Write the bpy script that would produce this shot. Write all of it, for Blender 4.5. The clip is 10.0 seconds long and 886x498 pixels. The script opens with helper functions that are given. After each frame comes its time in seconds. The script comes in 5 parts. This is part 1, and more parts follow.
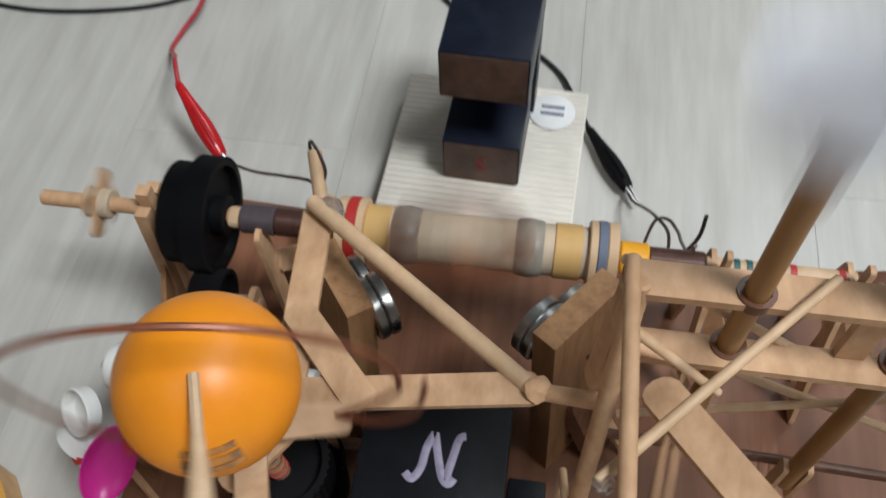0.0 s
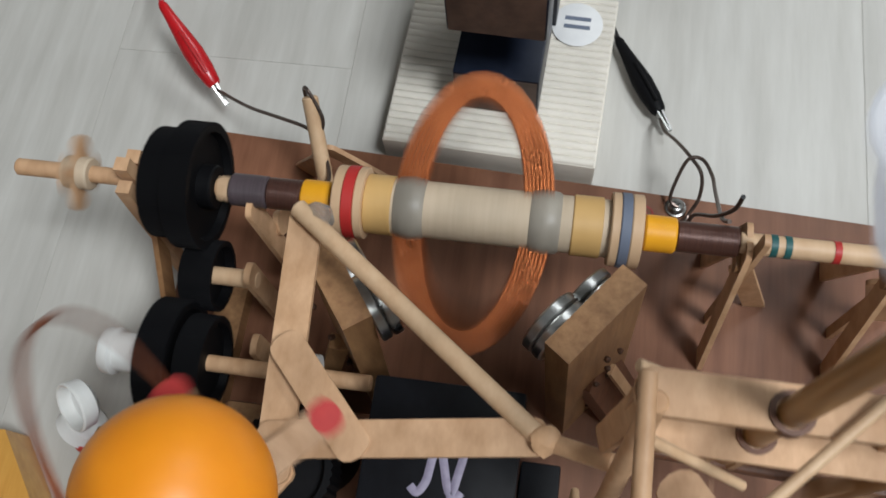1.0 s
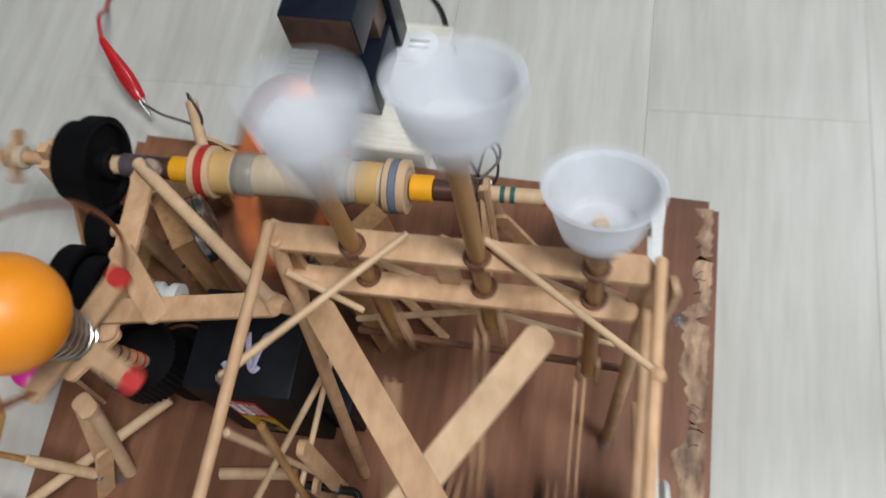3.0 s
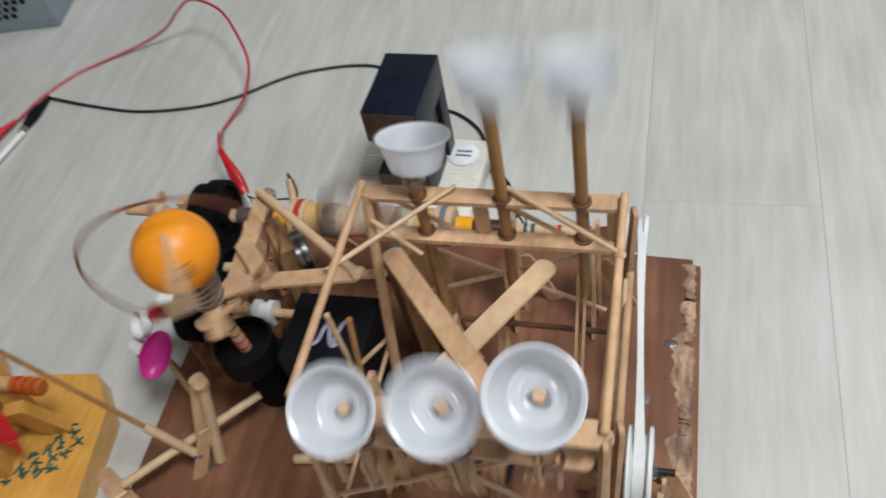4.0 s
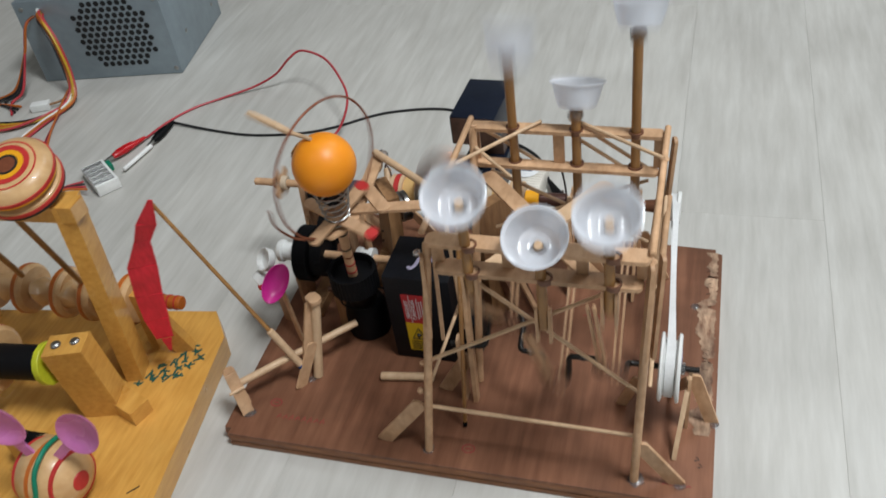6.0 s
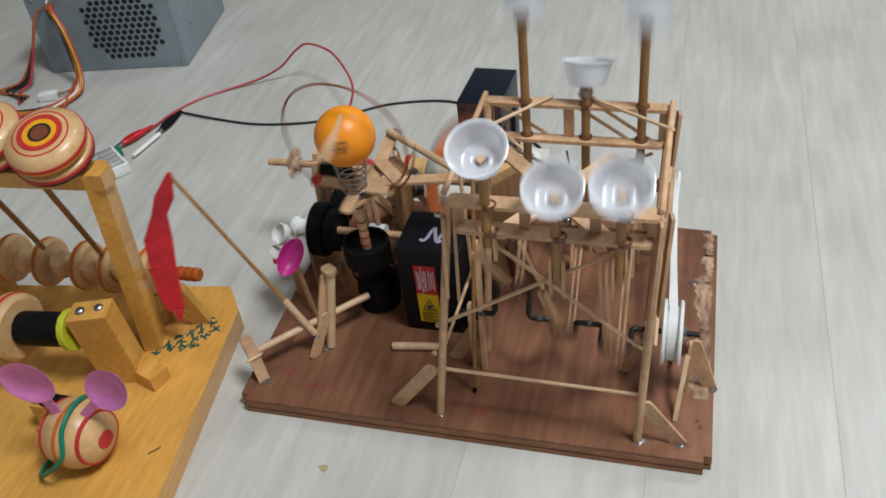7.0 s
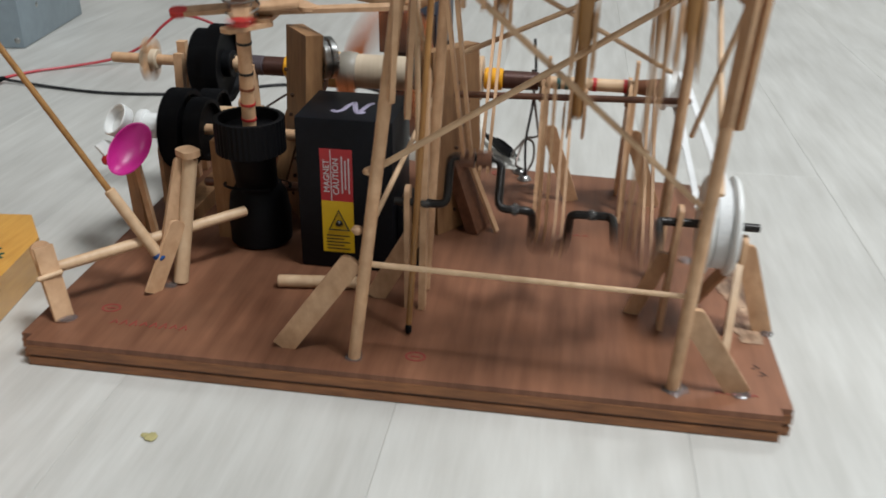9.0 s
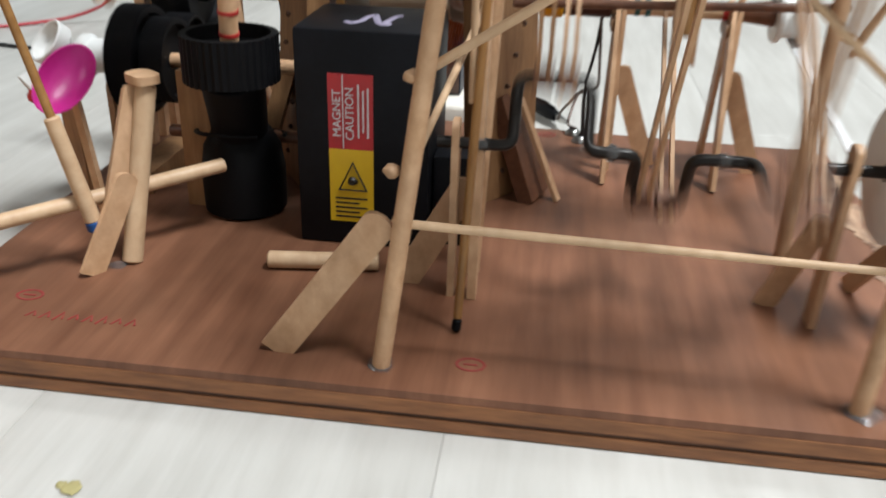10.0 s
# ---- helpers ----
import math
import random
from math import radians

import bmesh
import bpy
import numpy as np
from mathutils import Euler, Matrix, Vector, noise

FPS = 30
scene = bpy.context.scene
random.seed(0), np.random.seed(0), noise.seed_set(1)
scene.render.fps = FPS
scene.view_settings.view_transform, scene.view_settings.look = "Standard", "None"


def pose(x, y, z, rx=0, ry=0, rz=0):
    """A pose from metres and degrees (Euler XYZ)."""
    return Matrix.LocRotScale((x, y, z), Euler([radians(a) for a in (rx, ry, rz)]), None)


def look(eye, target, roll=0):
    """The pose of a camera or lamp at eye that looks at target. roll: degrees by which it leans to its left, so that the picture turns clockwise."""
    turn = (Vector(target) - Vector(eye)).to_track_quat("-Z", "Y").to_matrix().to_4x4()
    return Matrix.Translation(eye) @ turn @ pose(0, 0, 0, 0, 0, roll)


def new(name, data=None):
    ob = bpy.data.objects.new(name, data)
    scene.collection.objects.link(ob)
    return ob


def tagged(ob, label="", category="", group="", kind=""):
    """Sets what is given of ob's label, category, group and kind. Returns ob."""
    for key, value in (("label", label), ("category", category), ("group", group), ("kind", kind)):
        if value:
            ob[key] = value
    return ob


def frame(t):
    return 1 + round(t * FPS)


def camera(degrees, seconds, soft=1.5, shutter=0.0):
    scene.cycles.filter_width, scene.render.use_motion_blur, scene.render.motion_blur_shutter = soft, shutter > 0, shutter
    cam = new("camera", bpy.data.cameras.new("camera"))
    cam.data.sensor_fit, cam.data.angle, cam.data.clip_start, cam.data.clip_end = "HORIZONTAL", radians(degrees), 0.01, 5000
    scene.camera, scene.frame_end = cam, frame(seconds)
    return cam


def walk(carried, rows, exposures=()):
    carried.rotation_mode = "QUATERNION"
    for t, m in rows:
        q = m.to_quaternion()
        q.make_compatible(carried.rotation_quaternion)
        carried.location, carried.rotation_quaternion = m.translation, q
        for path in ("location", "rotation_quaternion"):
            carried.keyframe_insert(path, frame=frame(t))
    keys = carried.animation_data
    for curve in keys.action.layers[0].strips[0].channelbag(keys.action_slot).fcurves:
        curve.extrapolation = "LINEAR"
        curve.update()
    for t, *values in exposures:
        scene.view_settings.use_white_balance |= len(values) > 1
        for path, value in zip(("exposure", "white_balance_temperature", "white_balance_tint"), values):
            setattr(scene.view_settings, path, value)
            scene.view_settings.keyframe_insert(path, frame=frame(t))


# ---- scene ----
cam = camera(54.0, 10.0, soft=1.7, shutter=0.7)
# PATH
walk(cam, [
    (0.0, look((0.1502, 0.0162, 0.3601), (0.1215, 0.1759, 0.1078), -2.57)),
    (0.5, look((0.1550, 0.0491, 0.3586), (0.1251, 0.1761, 0.0885), -6.29)),
    (1.0, look((0.1511, 0.0789, 0.3610), (0.1173, 0.1821, 0.0814), -10.66)),
    (1.5, look((0.1676, 0.0985, 0.3643), (0.1327, 0.1853, 0.0793), -14.44)),
    (2.0, look((0.1964, 0.1037, 0.3771), (0.1635, 0.1819, 0.0894), -15.87)),
    (2.2, look((0.2092, 0.0993, 0.3826), (0.1739, 0.1758, 0.0947), -17.89)),
    (3.3, look((0.2881, -0.0305, 0.4508), (0.2288, 0.1118, 0.1934), -15.20)),
    (3.5, look((0.2950, -0.0626, 0.4606), (0.2325, 0.0955, 0.2134), -14.27)),
    (4.0, look((0.3035, -0.1345, 0.4760), (0.2309, 0.0469, 0.2484), -13.76)),
    (4.5, look((0.3030, -0.1933, 0.4789), (0.2242, 0.0067, 0.2697), -12.74)),
    (5.0, look((0.3039, -0.2370, 0.4777), (0.2227, -0.0259, 0.2806), -11.63)),
    (5.5, look((0.3036, -0.2796, 0.4740), (0.2217, -0.0653, 0.2808), -10.00)),
    (6.0, look((0.3058, -0.3141, 0.4821), (0.2237, -0.0988, 0.2900), -9.08)),
    (7.5, look((0.2893, -0.3637, 0.4713), (0.2188, -0.1345, 0.2910), -5.84)),
    (8.0, look((0.2832, -0.3526, 0.4066), (0.2249, -0.1046, 0.2482), -3.35)),
    (8.5, look((0.2616, -0.3328, 0.3042), (0.2181, -0.0763, 0.1548), -0.75)),
    (8.6, look((0.2570, -0.3214, 0.2869), (0.2140, -0.0652, 0.1369), -1.04)),
    (9.0, look((0.2283, -0.2916, 0.2234), (0.1921, -0.0265, 0.0879), 1.18)),
    (9.3, look((0.2184, -0.2656, 0.1962), (0.1822, 0.0055, 0.0730), 1.74)),
    (9.5, look((0.2118, -0.2492, 0.1773), (0.1769, 0.0231, 0.0564), 1.95)),
    (10.0, look((0.1913, -0.1971, 0.1554), (0.1596, 0.0704, 0.0234), 1.84)),
], exposures=[(0.0, 0.04), (0.5, -0.1), (1.0, 0.0), (2.0, 0.06), (3.3, 0.03), (5.0, 0.08), (7.5, 0.08), (8.0, 0.12), (8.5, 0.12), (9.0, 0.32), (9.4, 0.62), (10.0, 0.78)])
# END PATH

# ---- light: unseen closed room, main panel set from shadows, two added fill lamps ----
world = bpy.data.worlds.new("room_air")
scene.world = world
world.use_nodes = True
world.node_tree.nodes["Background"].inputs[0].default_value = (0.85, 0.92, 1, 1)
world.node_tree.nodes["Background"].inputs[1].default_value = 0.03


def panel_lamp(name, eye, target, size, watts, col):
    lamp = bpy.data.lights.new(name, "AREA")
    lamp.shape, lamp.size, lamp.size_y, lamp.energy, lamp.color = "RECTANGLE", size[0], size[1], watts, col
    ob = new(name, lamp)
    ob.matrix_world = look(eye, target)
    return ob


panel_lamp("panel_light_main", (1.15, -0.3, 2.36), (1.15, -0.3, 0), (0.6, 0.6), 62, (0.91, 0.965, 1.0))
# Added fill: front lifts the shaded front faces, side the back floor.
panel_lamp("fill_light_front", (-0.7, -1.4, 2.36), (-0.7, -1.4, 0), (0.6, 0.6), 6, (0.91, 0.965, 1.0))
panel_lamp("fill_light_side", (1.15, 1.6, 2.36), (1.15, 1.6, 0), (0.6, 0.6), 18, (0.91, 0.965, 1.0))


# ---- materials ----
def mat(name, c1, c2=None, rough=0.5, metal=0.0, scale=300.0, stretch=(1, 1, 1), bump=0.15, big=25.0, dirt=0.25,
        spread=0.0, trans=0.0, coat=0.0, ior=1.45, contrast=0.25, sss=0.0, spec=0.5):
    m = bpy.data.materials.new(name)
    m.use_nodes = True
    nt = m.node_tree
    N, L = nt.nodes, nt.links
    b = N["Principled BSDF"]
    c2 = c2 or tuple(v * 0.75 for v in c1)
    tc = N.new("ShaderNodeTexCoord")
    mp = N.new("ShaderNodeMapping")
    mp.inputs["Scale"].default_value = stretch
    L.new(tc.outputs["Object"], mp.inputs["Vector"])
    info = N.new("ShaderNodeObjectInfo")
    off = N.new("ShaderNodeVectorMath")
    off.operation = "MULTIPLY_ADD"
    off.inputs[1].default_value = (3.1, 5.7, 2.3)
    L.new(info.outputs["Random"], off.inputs[0])
    L.new(mp.outputs[0], off.inputs[2])
    n1 = N.new("ShaderNodeTexNoise")
    n1.inputs["Scale"].default_value, n1.inputs["Detail"].default_value, n1.inputs["Roughness"].default_value = scale, 5, 0.6
    L.new(off.outputs[0], n1.inputs["Vector"])
    n2 = N.new("ShaderNodeTexNoise")
    n2.inputs["Scale"].default_value, n2.inputs["Detail"].default_value = big, 3
    L.new(tc.outputs["Object"], n2.inputs["Vector"])
    ramp = N.new("ShaderNodeValToRGB")
    ramp.color_ramp.elements[0].position, ramp.color_ramp.elements[1].position = 0.5 - contrast, 0.5 + contrast
    ramp.color_ramp.elements[0].color, ramp.color_ramp.elements[1].color = (*c2, 1), (*c1, 1)
    L.new(n1.outputs["Fac"], ramp.inputs["Fac"])
    mr = N.new("ShaderNodeMapRange")
    mr.inputs["From Min"].default_value, mr.inputs["From Max"].default_value = 0.3, 0.7
    mr.inputs["To Min"].default_value, mr.inputs["To Max"].default_value = 1 - dirt, 1.0
    L.new(n2.outputs["Fac"], mr.inputs["Value"])
    mx = N.new("ShaderNodeMix")
    mx.data_type, mx.blend_type = "RGBA", "MULTIPLY"
    mx.inputs["Factor"].default_value = 1.0
    L.new(ramp.outputs["Color"], mx.inputs["A"])
    L.new(mr.outputs["Result"], mx.inputs["B"])
    hs = N.new("ShaderNodeHueSaturation")
    mv = N.new("ShaderNodeMapRange")
    mv.inputs["To Min"].default_value, mv.inputs["To Max"].default_value = 1 - spread, 1 + spread * 0.6
    L.new(info.outputs["Random"], mv.inputs["Value"])
    L.new(mv.outputs["Result"], hs.inputs["Value"])
    L.new(mx.outputs["Result"], hs.inputs["Color"])
    L.new(hs.outputs["Color"], b.inputs["Base Color"])
    rr = N.new("ShaderNodeMapRange")
    rr.inputs["To Min"].default_value, rr.inputs["To Max"].default_value = max(0.02, rough - 0.1), min(1, rough + 0.1)
    L.new(n2.outputs["Fac"], rr.inputs["Value"])
    L.new(rr.outputs["Result"], b.inputs["Roughness"])
    b.inputs["Metallic"].default_value = metal
    b.inputs["IOR"].default_value = ior
    b.inputs["Specular IOR Level"].default_value = spec
    b.inputs["Transmission Weight"].default_value = trans
    b.inputs["Coat Weight"].default_value = coat
    if sss:
        b.inputs["Subsurface Weight"].default_value = sss
        b.inputs["Subsurface Radius"].default_value = (0.01, 0.006, 0.003)
    if bump:
        bp = N.new("ShaderNodeBump")
        bp.inputs["Strength"].default_value, bp.inputs["Distance"].default_value = bump, 0.0006
        L.new(n1.outputs["Fac"], bp.inputs["Height"])
        L.new(bp.outputs["Normal"], b.inputs["Normal"])
    return m


M_FLOOR = mat("pale_laminate", (0.60, 0.585, 0.55), (0.43, 0.41, 0.375), 0.36, scale=26, stretch=(4, 0.42, 1), bump=0.16, big=6, dirt=0.16, spread=0.03, contrast=0.3)
M_GAP = mat("floor_joint", (0.56, 0.545, 0.51), rough=0.8)
# Grey of the unseen walls, kept dark to hold back bounced light.
M_WALL = mat("unseen_wall_grey", (0.36, 0.355, 0.34), (0.33, 0.325, 0.31), 0.8, scale=60, big=2, dirt=0.06)
M_PLY = mat("stained_plywood", (0.31, 0.140, 0.079), (0.165, 0.066, 0.036), 0.42, scale=60, stretch=(3.0, 0.22, 1), bump=0.25, big=17, dirt=0.5, contrast=0.3, spec=0.35)
M_BARE = mat("scraped_bare_wood", (0.60, 0.40, 0.26), (0.20, 0.095, 0.055), 0.65, scale=150, stretch=(1.3, 0.4, 1), bump=0.6, big=90, dirt=0.6, contrast=0.16)
M_PLYEDGE = mat("plywood_edge", (0.36, 0.15, 0.058), (0.17, 0.065, 0.027), 0.5, scale=160, stretch=(0.4, 0.4, 3), bump=0.3, big=30)
M_PLYDARK = mat("plywood_dark_ply", (0.12, 0.052, 0.028), (0.06, 0.026, 0.014), 0.6, scale=160, stretch=(0.4, 0.4, 3))
M_STICK = mat("craft_stick_birch", (0.70, 0.44, 0.262), (0.47, 0.265, 0.135), 0.55, scale=200, stretch=(1, 0.5, 0.6), bump=0.2, big=45, dirt=0.24, spread=0.18)
M_PALE = mat("pale_dowel_birch", (0.70, 0.49, 0.31), (0.56, 0.355, 0.205), 0.5, scale=220, stretch=(1, 0.6, 0.5), bump=0.15, big=45, dirt=0.2, spread=0.08)
M_ROD = mat("amber_bamboo_rod", (0.42, 0.22, 0.075), (0.25, 0.11, 0.03), 0.35, scale=200, stretch=(1, 1, 0.15), bump=0.15, big=40, dirt=0.35)
M_BROWN = mat("brown_stained_dowel", (0.20, 0.085, 0.045), (0.10, 0.04, 0.022), 0.4, scale=260, big=60)
M_BLOCK = mat("oiled_wood_block", (0.42, 0.23, 0.105), (0.22, 0.105, 0.045), 0.5, scale=150, stretch=(2, 2, 0.3), bump=0.25, big=40)
M_PINE = mat("varnished_pine", (0.70, 0.375, 0.088), (0.53, 0.245, 0.045), 0.3, scale=110, stretch=(2.5, 0.3, 2.5), bump=0.1, big=18, dirt=0.18, coat=0.3)
M_PINEL = mat("turned_pine", (0.66, 0.42, 0.21), (0.55, 0.31, 0.13), 0.35, scale=170, stretch=(0.3, 1, 1), bump=0.1, big=40, coat=0.2)
M_BLACK = mat("black_plastic", (0.006, 0.006, 0.007), (0.004, 0.004, 0.005), 0.55, scale=500, bump=0.1, big=60, dirt=0.3, spec=0.14)
M_BOX = mat("matt_black_box", (0.009, 0.010, 0.013), (0.006, 0.006, 0.008), 0.45, scale=350, bump=0.12, big=40, dirt=0.4, spec=0.16)
M_MAGNET = mat("blue_black_magnet", (0.011, 0.015, 0.028), (0.007, 0.010, 0.019), 0.34, scale=250, bump=0.1, big=60, spec=0.22)
M_MAGFACE = mat("rubbed_magnet_face", (0.17, 0.10, 0.072), (0.085, 0.05, 0.04), 0.5, scale=150, bump=0.15, big=60, dirt=0.5)
M_STEEL = mat("dull_nickel", (0.50, 0.50, 0.49), (0.34, 0.34, 0.33), 0.3, 1.0, scale=200, bump=0.05, big=80)
M_BLKWIRE = mat("black_steel_rod", (0.022, 0.018, 0.016), (0.012, 0.010, 0.009), 0.35, 0.4, scale=300)
M_COPPER = mat("enamelled_copper", (0.62, 0.20, 0.07), (0.42, 0.11, 0.035), 0.3, 0.8, scale=400, stretch=(4, 1, 1), bump=0.4, big=60)
M_COPDARK = mat("dark_copper_winding", (0.115, 0.05, 0.035), (0.06, 0.025, 0.02), 0.35, 0.3, scale=500, stretch=(4, 0.3, 0.3), bump=0.4)
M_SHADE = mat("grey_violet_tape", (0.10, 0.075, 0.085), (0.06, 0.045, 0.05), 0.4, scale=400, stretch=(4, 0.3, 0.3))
M_YELLOW = mat("yellow_tape", (0.85, 0.40, 0.015), (0.75, 0.32, 0.01), 0.4, scale=200)
M_ORANGE = mat("pale_orange_tape", (0.70, 0.44, 0.17), (0.60, 0.36, 0.13), 0.5, scale=200)
M_RED = mat("red_marker", (0.55, 0.035, 0.03), (0.42, 0.02, 0.02), 0.5, scale=200)
M_REDCLIP = mat("red_vinyl_sleeve", (0.58, 0.012, 0.018), (0.45, 0.008, 0.012), 0.28, scale=150, bump=0.05)
M_FLAG = mat("red_ribbon", (0.74, 0.022, 0.045), (0.55, 0.012, 0.026), 0.5, scale=500, stretch=(1, 1, 0.2), bump=0.2, big=70)
M_DRUM = mat("masking_tape", (0.62, 0.50, 0.37), (0.52, 0.41, 0.29), 0.6, scale=150, stretch=(3, 0.5, 0.5), bump=0.2, big=60)
M_GREYTAPE = mat("grey_tape", (0.40, 0.36, 0.30), (0.26, 0.23, 0.19), 0.45, scale=200, bump=0.2, big=90, dirt=0.4)
M_WHITE = mat("white_plastic", (0.80, 0.80, 0.78), (0.72, 0.72, 0.70), 0.35, scale=150, bump=0.05, big=60, dirt=0.12)
M_BELT = mat("white_elastic", (0.78, 0.78, 0.77), (0.66, 0.66, 0.66), 0.6, scale=700)
M_GLUE = mat("hot_glue", (0.93, 0.93, 0.93), (0.88, 0.88, 0.89), 0.12, scale=300, bump=0.5, trans=0.93)
M_BALL = mat("orange_celluloid", (0.88, 0.30, 0.012), (0.80, 0.25, 0.010), 0.42, scale=60, bump=0.03, big=50, dirt=0.1, sss=0.1)
M_SMUDGE = mat("smudged_print", (0.16, 0.07, 0.02), (0.40, 0.15, 0.01), 0.5, scale=400, contrast=0.12)
M_PINK = mat("magenta_plastic", (0.66, 0.03, 0.30), (0.55, 0.02, 0.24), 0.3, scale=120, bump=0.03)
M_SPOON = mat("lilac_pink_plastic", (0.76, 0.25, 0.60), (0.68, 0.20, 0.52), 0.28, scale=120, bump=0.03)
M_CARD = mat("white_ribbed_box", (0.80, 0.75, 0.67), (0.73, 0.68, 0.60), 0.6, scale=120, stretch=(0.4, 3, 1), bump=0.1, big=30)
M_PAPER = mat("white_paper", (0.82, 0.82, 0.82), (0.76, 0.76, 0.77), 0.6, scale=200)
M_PRINT = mat("grey_print", (0.16, 0.19, 0.26), rough=0.6)
M_LBLRED = mat("red_label", (0.52, 0.025, 0.03), (0.44, 0.02, 0.025), 0.35, scale=150, bump=0.02)
M_LBLYEL = mat("yellow_label", (0.75, 0.48, 0.015), (0.68, 0.42, 0.012), 0.35, scale=150, bump=0.02)
M_INK = mat("white_ink", (0.78, 0.72, 0.72), rough=0.5)
M_BLKINK = mat("black_ink", (0.02, 0.018, 0.015), rough=0.5)
M_REDPEN = mat("faded_red_pen", (0.32, 0.03, 0.03), (0.26, 0.05, 0.04), 0.6, scale=500)
M_VIOLET = mat("pale_violet_paint", (0.42, 0.38, 0.50), (0.25, 0.22, 0.32), 0.5, scale=300)
M_GREENINK = mat("green_marker", (0.01, 0.10, 0.08), rough=0.5)
M_GREEN = mat("green_rubber", (0.0, 0.20, 0.11), (0.0, 0.16, 0.09), 0.45, scale=200)
M_STEELGREY = mat("zinc_steel_case", (0.30, 0.36, 0.40), (0.25, 0.30, 0.335), 0.42, 0.45, scale=70, bump=0.04, big=12, dirt=0.15)
# Near-black colour standing for the unlit inside of the vent holes.
M_HOLESHADE = mat("grille_hole_shade", (0.006, 0.006, 0.007), rough=0.7)
M_WIRERED = mat("red_wire", (0.52, 0.045, 0.06), (0.42, 0.03, 0.04), 0.4, scale=200)
M_WIREBLK = mat("black_wire", (0.018, 0.018, 0.02), rough=0.4)
M_WIREYEL = mat("yellow_wire", (0.62, 0.36, 0.02), rough=0.4)
M_WIREORG = mat("orange_wire", (0.55, 0.14, 0.02), rough=0.4)
M_WIREBARE = mat("tinned_wire", (0.18, 0.14, 0.12), (0.10, 0.07, 0.06), 0.35, 0.7, scale=300)
M_BLUE = mat("blue_paint", (0.01, 0.08, 0.28), (0.008, 0.05, 0.18), 0.5, scale=200)
M_BAND = mat("rust_brown_wire", (0.30, 0.095, 0.045), (0.20, 0.06, 0.03), 0.4, 0.3, scale=300)
M_LIME = mat("lime_ring", (0.60, 0.62, 0.03), rough=0.4)
M_TEAL = mat("teal_marker", (0.02, 0.12, 0.12), rough=0.5)
M_LIGHT = mat("lamp_diffuser", (0.8, 0.8, 0.8), rough=0.5)
M_SPECK = mat("yellow_crumb", (0.46, 0.40, 0.18), rough=0.8)


def frosted(name, tint):
    """Thin milky plastic that passes light softly."""
    m = bpy.data.materials.new(name)
    m.use_nodes = True
    nt = m.node_tree
    N, L = nt.nodes, nt.links
    N.remove(N["Principled BSDF"])
    tc = N.new("ShaderNodeTexCoord")
    n1 = N.new("ShaderNodeTexNoise")
    n1.inputs["Scale"].default_value, n1.inputs["Detail"].default_value = 120, 4
    L.new(tc.outputs["Object"], n1.inputs["Vector"])
    ramp = N.new("ShaderNodeValToRGB")
    ramp.color_ramp.elements[0].position, ramp.color_ramp.elements[1].position = 0.3, 0.7
    ramp.color_ramp.elements[0].color, ramp.color_ramp.elements[1].color = tuple(v * 0.93 for v in tint) + (1,), (*tint, 1)
    L.new(n1.outputs["Fac"], ramp.inputs["Fac"])
    bp = N.new("ShaderNodeBump")
    bp.inputs["Strength"].default_value, bp.inputs["Distance"].default_value = 0.12, 0.0005
    L.new(n1.outputs["Fac"], bp.inputs["Height"])
    dif, tra, clr, gls = (N.new("ShaderNodeBsdf" + k) for k in ("Diffuse", "Translucent", "Transparent", "Glossy"))
    for b in (dif, tra):
        L.new(ramp.outputs["Color"], b.inputs["Color"])
        L.new(bp.outputs["Normal"], b.inputs["Normal"])
    gls.inputs["Roughness"].default_value = 0.22
    L.new(bp.outputs["Normal"], gls.inputs["Normal"])
    last = dif
    for b, f in ((tra, 0.45), (clr, 0.27), (gls, 0.06)):
        mix = N.new("ShaderNodeMixShader")
        mix.inputs[0].default_value = f
        L.new(last.outputs[0], mix.inputs[1])
        L.new(b.outputs[0], mix.inputs[2])
        last = mix
    L.new(last.outputs[0], N["Material Output"].inputs["Surface"])
    return m


M_CUP = frosted("frosted_cup", (0.90, 0.92, 0.97))


# ---- mesh helpers ----
ORIGIN = {}


def thing(name, at, label, category, group="", kind=""):
    e = new(name)
    e.location = at
    ORIGIN[e.name] = Vector(at)
    return tagged(e, label, category, group, kind)


def part(name, bm, material, parent=None, label="", smooth=True, bevel=0.0):
    if bevel:
        bmesh.ops.bevel(bm, geom=[e for e in bm.edges if e.is_manifold and e.calc_face_angle(0) > 0.6], offset=bevel, segments=2, profile=0.6, affect="EDGES", clamp_overlap=True)
    org = ORIGIN[parent.name] if parent else Vector()
    bmesh.ops.translate(bm, verts=bm.verts, vec=-org)
    bmesh.ops.recalc_face_normals(bm, faces=bm.faces)
    for e in bm.edges:
        if e.is_manifold and e.calc_face_angle(0) > 0.7:
            e.smooth = False
    for fc in bm.faces:
        fc.smooth = smooth
    me = bpy.data.meshes.new(name)
    bm.to_mesh(me)
    bm.free()
    me.materials.append(material)
    ob = new(name, me)
    ORIGIN[ob.name] = org
    if parent:
        ob.parent = parent
    if label:
        tagged(ob, label)
    return ob


def basis(d, up=(0, 0, 1)):
    d = Vector(d).normalized()
    u = Vector(up)
    if abs(d.dot(u)) > 0.98:
        u = Vector((1, 0, 0))
    a = u.cross(d).normalized()
    return a, d.cross(a).normalized(), d


